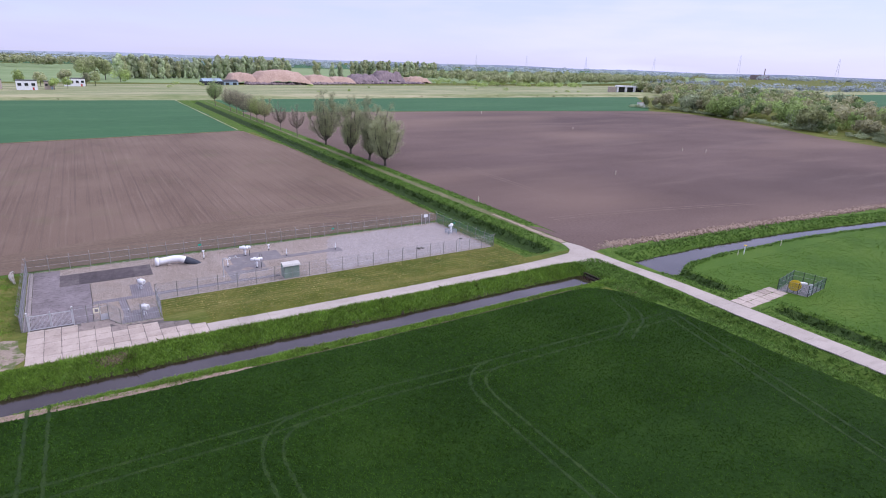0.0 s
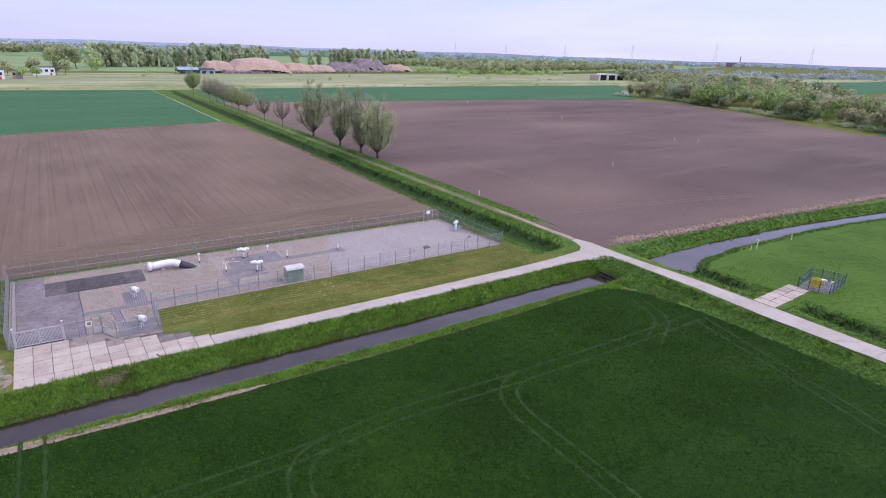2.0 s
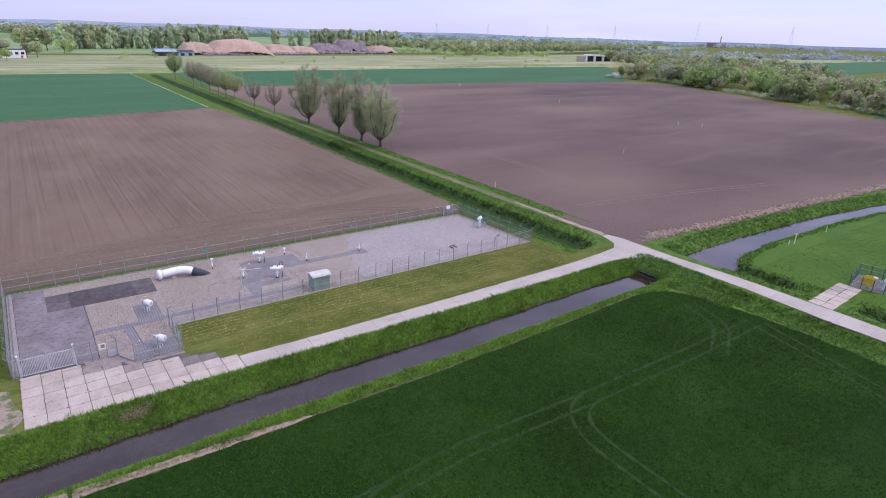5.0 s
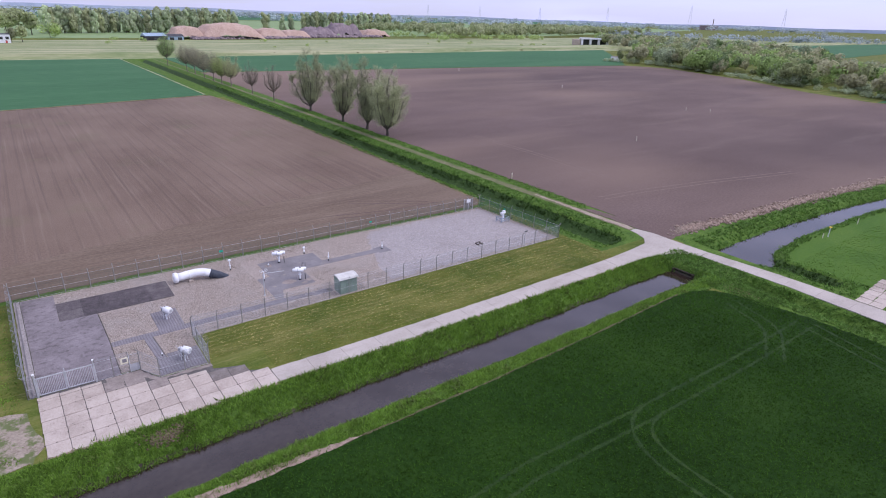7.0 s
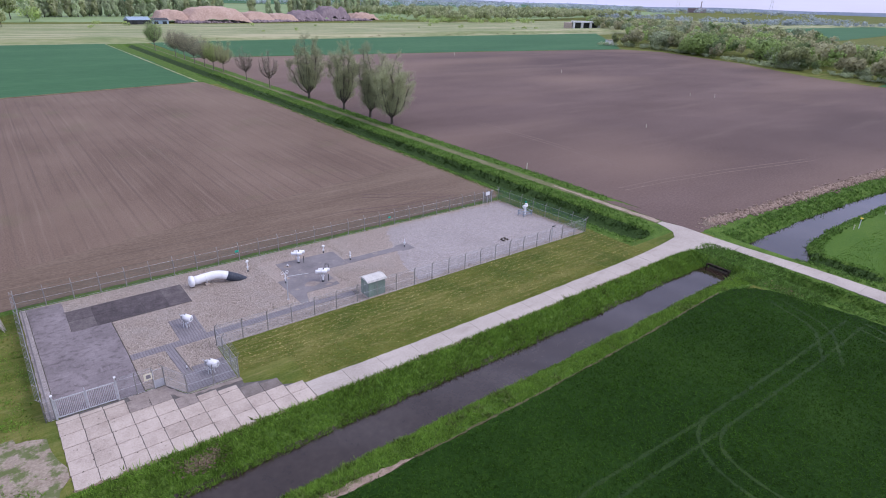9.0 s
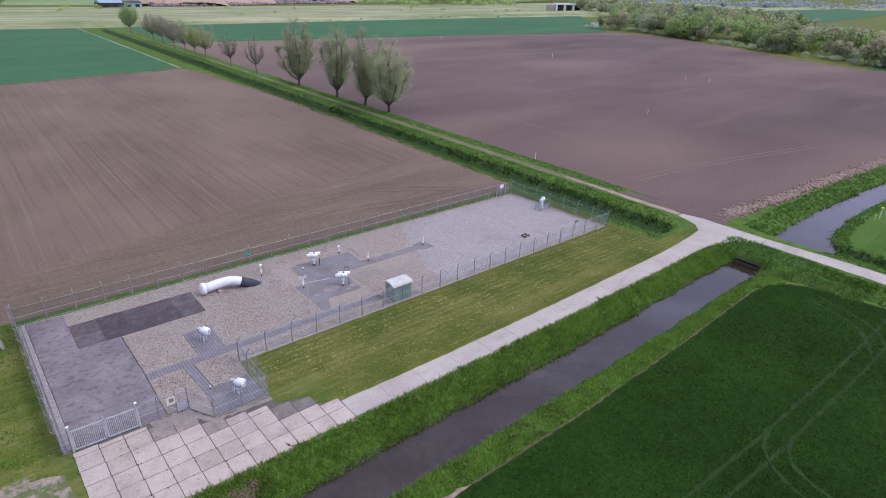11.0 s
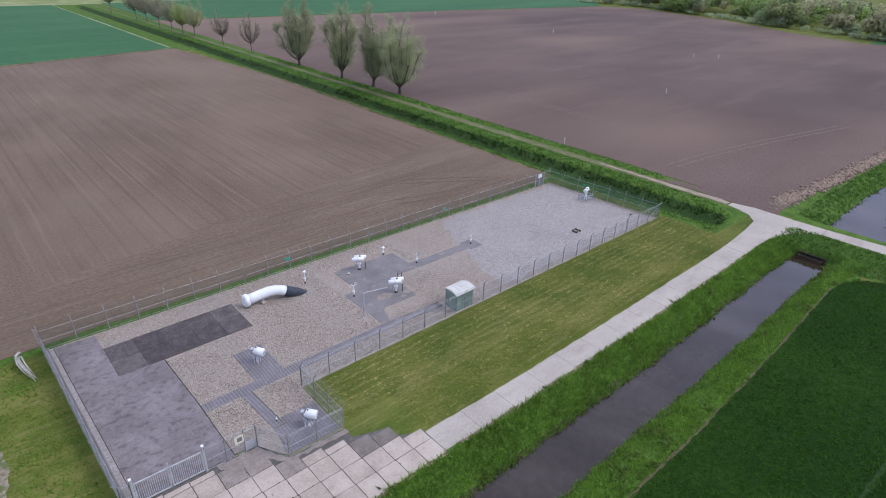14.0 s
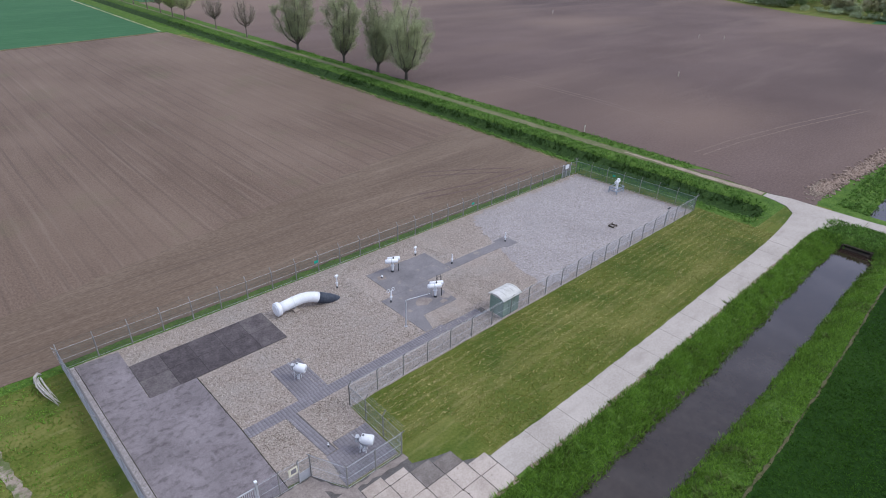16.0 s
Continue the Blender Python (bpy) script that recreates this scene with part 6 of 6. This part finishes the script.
def house(at, w, d, h, label, rz=0, wall="white", flat=True, n=3, trim="red"):
    g = thing("house", at, label, "house", rz=rz)
    part("wall", box(B(), (0, 0, h / 2), (w, d, h)), wall, g)
    part("roof", box(B(), (0, 0, h + 0.25), (w + 0.6, d + 0.6, 0.5), bevel=0.05), "dark_steel", g)
    for k in range(n):
        wi = part("window", box(B(), (-w / 2 + w * (k + 0.5) / n, -d / 2 - 0.05, h * 0.6), (w / n * 0.55, 0.14, h * 0.28)), "dark_glass", g)
        part("sill", box(B(), (-w / 2 + w * (k + 0.5) / n, -d / 2 - 0.12, h * 0.44), (w / n * 0.62, 0.2, 0.15)), "concrete", wi)
    part("door", box(B(), (w * 0.32, -d / 2 - 0.06, 1.2), (1.4, 0.14, 2.4)), trim, g)
    return g


house((-38, 640, 0), 15, 9, 8, "white two-storey house with dark windows")
house((-22, 648, 0), 7, 7, 7, "blue-doored white side building", wall="brick", n=2, trim="roof_blue")
house((-2, 706, 0), 18, 10, 7.5, "low white house with a red front panel", n=4)
house((-62, 650, 0), 10, 9, 8, "reddish house among garden trees", wall="brick", n=2)

# the bridge with its dark openings at the end of the dike
br = thing("bridge", (690, 606, 0), "pale concrete viaduct with three dark openings", "bridge", rz=-38)
part("deck", box(B(), (0, 0, 9.2), (42, 9, 2.0), bevel=0.2), "white", br)
for k in range(4):
    part("pier", box(B(), (-18 + 12 * k, 0, 4.2), (3.0, 8, 8.4), bevel=0.2), "white", br)
# shade under the deck, built as solid dark blocks between the piers
for k in range(3):
    part("opening", box(B(), (-12 + 12 * k, 1.5, 4.2), (8.9, 4, 8.3)), "dark_glass", br, "dark block for the shade in an opening")
part("abutment", box(B(), (-26, 0, 4.0), (10, 9, 8.0), bevel=0.5), "concrete", br)
weir = thing("pump_house", (456, 384, 0), "small white block at the ditch end", "building", rz=-20)
part("wall", box(B(), (0, 0, 2.2), (7, 4, 4.4), bevel=0.1), "white", weir)
part("roof", box(B(), (0, 0, 4.5), (7.4, 4.4, 0.3)), "concrete", weir)


# far crowns: one set of shapes, laid out in bulk
def crown(seed, n, shape):
    """Leaf quads that fill a lumpy crown of unit height; shape: 'round', 'tall' or 'bush'."""
    g = np.random.default_rng(seed)
    k = {"round": 9, "tall": 8, "bush": 6}[shape]
    c = g.normal(0, 1, (k, 3))
    c /= np.linalg.norm(c, axis=1)[:, None]
    if shape == "tall":
        c = np.stack([g.normal(0, 0.07, k), g.normal(0, 0.07, k), np.linspace(0.16, 0.88, k)], -1)
        rad = 0.20 - 0.10 * np.abs(np.linspace(-0.6, 1, k))
    elif shape == "round":
        c = c * np.array([0.22, 0.22, 0.2]) + np.array([0, 0, 0.62])
        rad = g.uniform(0.15, 0.24, k)
    else:
        c = c * np.array([0.42, 0.42, 0.2]) + np.array([0, 0, 0.48])
        rad = g.uniform(0.22, 0.4, k)
    i = g.integers(0, k, n)
    d = g.normal(0, 1, (n, 3))
    d /= np.linalg.norm(d, axis=1)[:, None]
    p = c[i] + d * (rad[i] * g.uniform(0.75, 1.08, n))[:, None]
    a = np.cross(d, g.normal(0, 1, (n, 3)))
    a /= np.linalg.norm(a, axis=1)[:, None] + 1e-6
    b = np.cross(d, a) + d * g.normal(0, 0.2, (n, 1))
    s = (0.042 if n > 300 else 0.055 if n > 200 else 0.09) * g.uniform(0.6, 1.5, (n, 1))
    v = np.stack([p - a * s, p - b * s * 0.7, p + a * s, p + b * s * 0.7], 1)
    v[..., 2] = np.clip(v[..., 2], 0.01, 1)
    return v


CROWNS = {(s, k): crown(k * 7 + len(s), {"round": 800, "tall": 1100, "bush": 700}[s], s) for s in ("round", "tall", "bush") for k in range(4)}
LOW = {(s, k): crown(k * 5 + 3 + len(s), 280, s) for s in ("round", "tall", "bush") for k in range(4)}


FAR = {(s, k): crown(k * 9 + 1 + len(s), 90, s) for s in ("round", "bush") for k in range(4)}


def wood(name, places, mat, label, shape, seed=1, low=False):
    """places: x, y, height, width factor. One object for a whole wood."""
    r = np.random.default_rng(seed)
    out = []
    src = (CROWNS, LOW, FAR)[int(low)]
    for x, y, h, w in places:
        v = src[(shape, int(r.integers(0, 4)))]
        a = r.uniform(0, 6.28)
        c, s = math.cos(a), math.sin(a)
        out.append(np.stack([x + (v[..., 0] * c - v[..., 1] * s) * h * w, y + (v[..., 0] * s + v[..., 1] * c) * h * w, v[..., 2] * h], -1))
    v = np.concatenate(out).reshape(-1, 3)
    return tagged(arrays(name, v, np.arange(len(v)).reshape(-1, 4), mat), label, "wood", kind="stuff")


def far_tree(name, x, y, h, w, shape, mat, label, group, k):
    g = thing(name, (x, y, 0), label, "tree", group)
    v = CROWNS[(shape, k % 4)].reshape(-1, 3) * np.array([h * w, h * w, h])
    arrays("crown", v, np.arange(len(v)).reshape(-1, 4), mat, g)
    part("trunk", tube(B(), [(0, 0, -0.2), (0.1, 0, h * 0.3), (0, 0.1, h * 0.7)], [h * 0.02, h * 0.016, h * 0.006], 6), "bark", g)
    return g


# poplar belts behind the dike
belts = []
for x0, y0, x1, y1, n, h, gap in ((50, 905, 110, 925, 15, 31, 0), (112, 930, 150, 940, 9, 27, 0), (152, 935, 168, 938, 4, 31, 0), (178, 945, 300, 985, 26, 33, 0), (352, 1010, 360, 1012, 2, 31, 0), (392, 1015, 398, 1017, 2, 29, 0), (455, 1085, 545, 1110, 13, 33, 0), (575, 1130, 690, 1170, 16, 33, 0)):
    for i in range(n):
        f = i / max(1, n - 1)
        belts.append((x0 + (x1 - x0) * f + rng.normal(0, 1.5), y0 + (y1 - y0) * f + rng.normal(0, 5), h * rng.uniform(0.88, 1.06)))
protos = []
for k in range(4):
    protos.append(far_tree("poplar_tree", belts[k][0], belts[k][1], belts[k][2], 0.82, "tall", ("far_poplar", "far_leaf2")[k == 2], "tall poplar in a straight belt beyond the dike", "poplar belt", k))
for i, (x, y, h) in enumerate(belts[4:]):
    o = copy_thing(protos[i % 4], pose(x, y, 0, 0, 0, i * 77 % 360))
    s = h / belts[i % 4][2]
    o.scale = (s, s, s)
for i, (x, y, h, sh, mt) in enumerate(((8, 850, 27, "round", "far_leaf"), (20, 855, 30, "round", "far_leaf"), (31, 856, 26, "round", "far_leaf"), (44, 800, 17, "bush", "far_fresh"), (-8, 660, 12, "round", "far_fresh"), (-18, 640, 11, "round", "far_fresh"), (8, 715, 14, "round", "far_leaf2"), (16, 716, 15, "round", "far_leaf"), (-30, 690, 16, "round", "far_leaf2"), (-10, 720, 17, "round", "far_leaf2"), (-48, 700, 16, "round", "far_fresh"), (-75, 690, 17, "round", "far_leaf"))):
    far_tree("garden_tree", x, y, h, 1.0, sh, mt, "rounded tree among the far houses", "trees by the houses", i)

# the wood on the far side of the bare field
edge_x, edge_y = [440, 452, 440, 420, 400, 386, 372, 392, 430], [400, 345, 303, 255, 211, 170, 130, 90, 50]
stands = [(50 + 340 * rng.random(), rng.exponential(14), rng.uniform(7, 17)) for _ in range(46)]
place = []
for y0, back, h in stands:
    for _ in range(int(rng.integers(3, 7))):
        y = y0 + rng.normal(0, 4.5)
        x = float(np.interp(y, edge_y[::-1], edge_x[::-1])) + 4 + abs(back + rng.normal(0, 4))
        place.append((x, y, h * rng.uniform(0.7, 1.1), rng.uniform(0.8, 1.15)))
fifth = len(place) // 5
for k, (mt, sh, lab) in enumerate((("wood_grey", "bush", "pale grey-green willow scrub along the wood's edge"), ("wood_green", "bush", "fresh green bushes along the wood's edge"), ("wood_olive", "round", "mixed olive trees along the wood's edge"), ("wood_dark", "round", "dark green trees along the wood's edge"), ("wood_brown", "round", "brownish trees in bud along the wood's edge"))):
    wood("wood_edge", place[k * fifth:(k + 1) * fifth], mt, lab, sh, 1 + k)
place = [(float(np.interp(y, edge_y[::-1], edge_x[::-1])) + 2 + rng.exponential(5), y, rng.uniform(2.0, 5.0), rng.uniform(0.9, 1.5)) for y in rng.uniform(50, 390, 110)]
wood("wood_edge", place, "wood_grey", "low bushes before the wood's edge", "bush", 17, True)
place = []
while len(place) < 620:
    y = rng.uniform(30, 640)
    x = float(np.interp(y, [30, 130, 211, 303, 385, 470, 640], [430, 405, 425, 462, 480, 600, 720])) + rng.uniform(0, 1) ** 1.3 * 640 + 6
    reach_ = float(np.interp(math.degrees(math.atan2(x, y)), [50, 60, 66, 71], [1150, 1000, 720, 520]))
    if y > 150 + (x - 420) * 0.35 and math.hypot(x, y) < reach_:
        place.append((x, y, rng.uniform(10, 17) + 2 * math.sin(x * 0.02), rng.uniform(0.8, 1.2)))
for k, (a, b, mt, lab) in enumerate(((0, 200, "wood_olive", "broad mixed spring wood beyond the bare field"), (200, 340, "wood_brown", "brownish trees in bud within the wood"), (340, 420, "wood_green", "fresh green crowns within the wood"), (420, 540, "wood_grey", "greyish crowns within the wood"), (540, 620, "wood_dark", "dark green crowns within the wood"))):
    wood("mixed_wood", place[a:b], mt, lab, "round", 24 + k, True)
# woods beyond the dike
place = [(rng.uniform(560, 1350), 0, rng.uniform(12, 21), rng.uniform(0.8, 1.2)) for _ in range(520)]
place = [(x, 760 + (x - 560) * 0.28 + rng.uniform(0, 1) ** 1.5 * 420, h, w) for x, _, h, w in place]
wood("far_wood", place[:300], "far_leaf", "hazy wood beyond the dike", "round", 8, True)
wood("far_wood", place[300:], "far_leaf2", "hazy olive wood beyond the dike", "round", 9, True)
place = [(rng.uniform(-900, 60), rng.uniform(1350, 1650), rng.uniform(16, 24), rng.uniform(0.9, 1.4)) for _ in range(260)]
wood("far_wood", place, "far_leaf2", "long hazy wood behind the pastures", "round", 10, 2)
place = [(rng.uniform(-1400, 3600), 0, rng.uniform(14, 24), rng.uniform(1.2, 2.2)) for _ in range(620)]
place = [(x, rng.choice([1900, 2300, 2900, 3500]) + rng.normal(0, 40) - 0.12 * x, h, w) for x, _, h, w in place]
wood("horizon_wood", place, "blue_leaf", "thin tree lines near the horizon, hazed blue-grey", "bush", 11, 2)
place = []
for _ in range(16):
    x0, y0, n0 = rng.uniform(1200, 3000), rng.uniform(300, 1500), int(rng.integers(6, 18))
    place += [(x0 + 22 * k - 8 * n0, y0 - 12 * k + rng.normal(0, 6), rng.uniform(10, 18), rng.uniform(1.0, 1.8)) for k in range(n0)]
wood("horizon_wood", place, "blue_leaf", "woods far to the side, hazed blue-grey", "bush", 12, 2)
place = [(x, 520 + rng.normal(0, 2) + 0.03 * x, rng.uniform(1.0, 2.2), 2.0) for x in rng.uniform(-200, 640, 420)]
wood("dike_reed", place, "reed", "pale dry reed at the foot of the dike", "bush", 13, 2)
place = [(rng.uniform(60, 760), rng.uniform(600, 760), rng.uniform(2, 5.5), 1.3) for _ in range(14)] + [(rng.uniform(500, 760), rng.uniform(740, 900), rng.uniform(5, 10), 1.2) for _ in range(70)]
wood("scrub", place, "far_fresh", "scattered green scrub behind the dike", "bush", 14, True)


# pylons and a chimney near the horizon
# pylon steel paled in its colour to stand for haze
M["haze"] = material("haze-paled grey steel", ((0.52, 0.54, 0.60), (0.60, 0.62, 0.68), (0.66, 0.68, 0.72)), 8, 2, rough=0.6)


def pylon(x, y, h):
    g = thing("pylon", (x, y, 0), "slender steel lattice pylon in the haze", "pylon", "power line pylons", rz=30)
    w = h * 0.07
    for sx_ in (-1, 1):
        for sy_ in (-1, 1):
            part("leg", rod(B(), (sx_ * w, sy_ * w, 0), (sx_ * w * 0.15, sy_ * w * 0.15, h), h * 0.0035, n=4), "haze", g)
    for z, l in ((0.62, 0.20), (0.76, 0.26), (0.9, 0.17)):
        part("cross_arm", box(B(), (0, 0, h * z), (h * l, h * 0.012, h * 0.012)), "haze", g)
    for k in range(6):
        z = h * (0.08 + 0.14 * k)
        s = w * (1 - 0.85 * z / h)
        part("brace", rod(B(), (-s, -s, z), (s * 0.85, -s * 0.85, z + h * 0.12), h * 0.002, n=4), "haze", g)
    return g


for x, y, h in ((1929, 1590, 75), (2105, 1348, 90), (2256, 1078, 85), (1754, 1781, 68), (1578, 1939, 66), (1413, 2062, 64)):
    pylon(x, y, h)
plant = thing("power_plant", (2745, 1643, 0), "dark plant building with a tall chimney", "building")
part("hall", box(B(), (0, 0, 10), (80, 50, 20), bevel=1), "rubble", plant)
part("chimney", rod(B(), (30, 0, 0), (30, 0, 50), 2.4, 1.9, 12), "rubble", plant)

# low hills that close the view; their blue is haze put into the colour
M["hill"] = material("haze-blue distant land", ((0.30, 0.36, 0.46), (0.36, 0.42, 0.52), (0.42, 0.48, 0.58)), 400, 60)
bm = B()
prev = None
for i in range(161):
    a = math.pi * 2 * i / 160
    h = 17 + 4 * math.sin(a * 9) * math.sin(a * 4 + 1) + 3 * math.sin(a * 31)
    p = (4550 * math.sin(a), 4550 * math.cos(a))
    cur = (bm.verts.new((*p, -5)), bm.verts.new((p[0] * 1.002, p[1] * 1.002, h)))
    if prev:
        bm.faces.new((prev[0], cur[0], cur[1], prev[1]))
    prev = cur
tagged(part("backdrop", bm, "hill"), "low land at the horizon in a hazed blue", "backdrop", kind="structure")
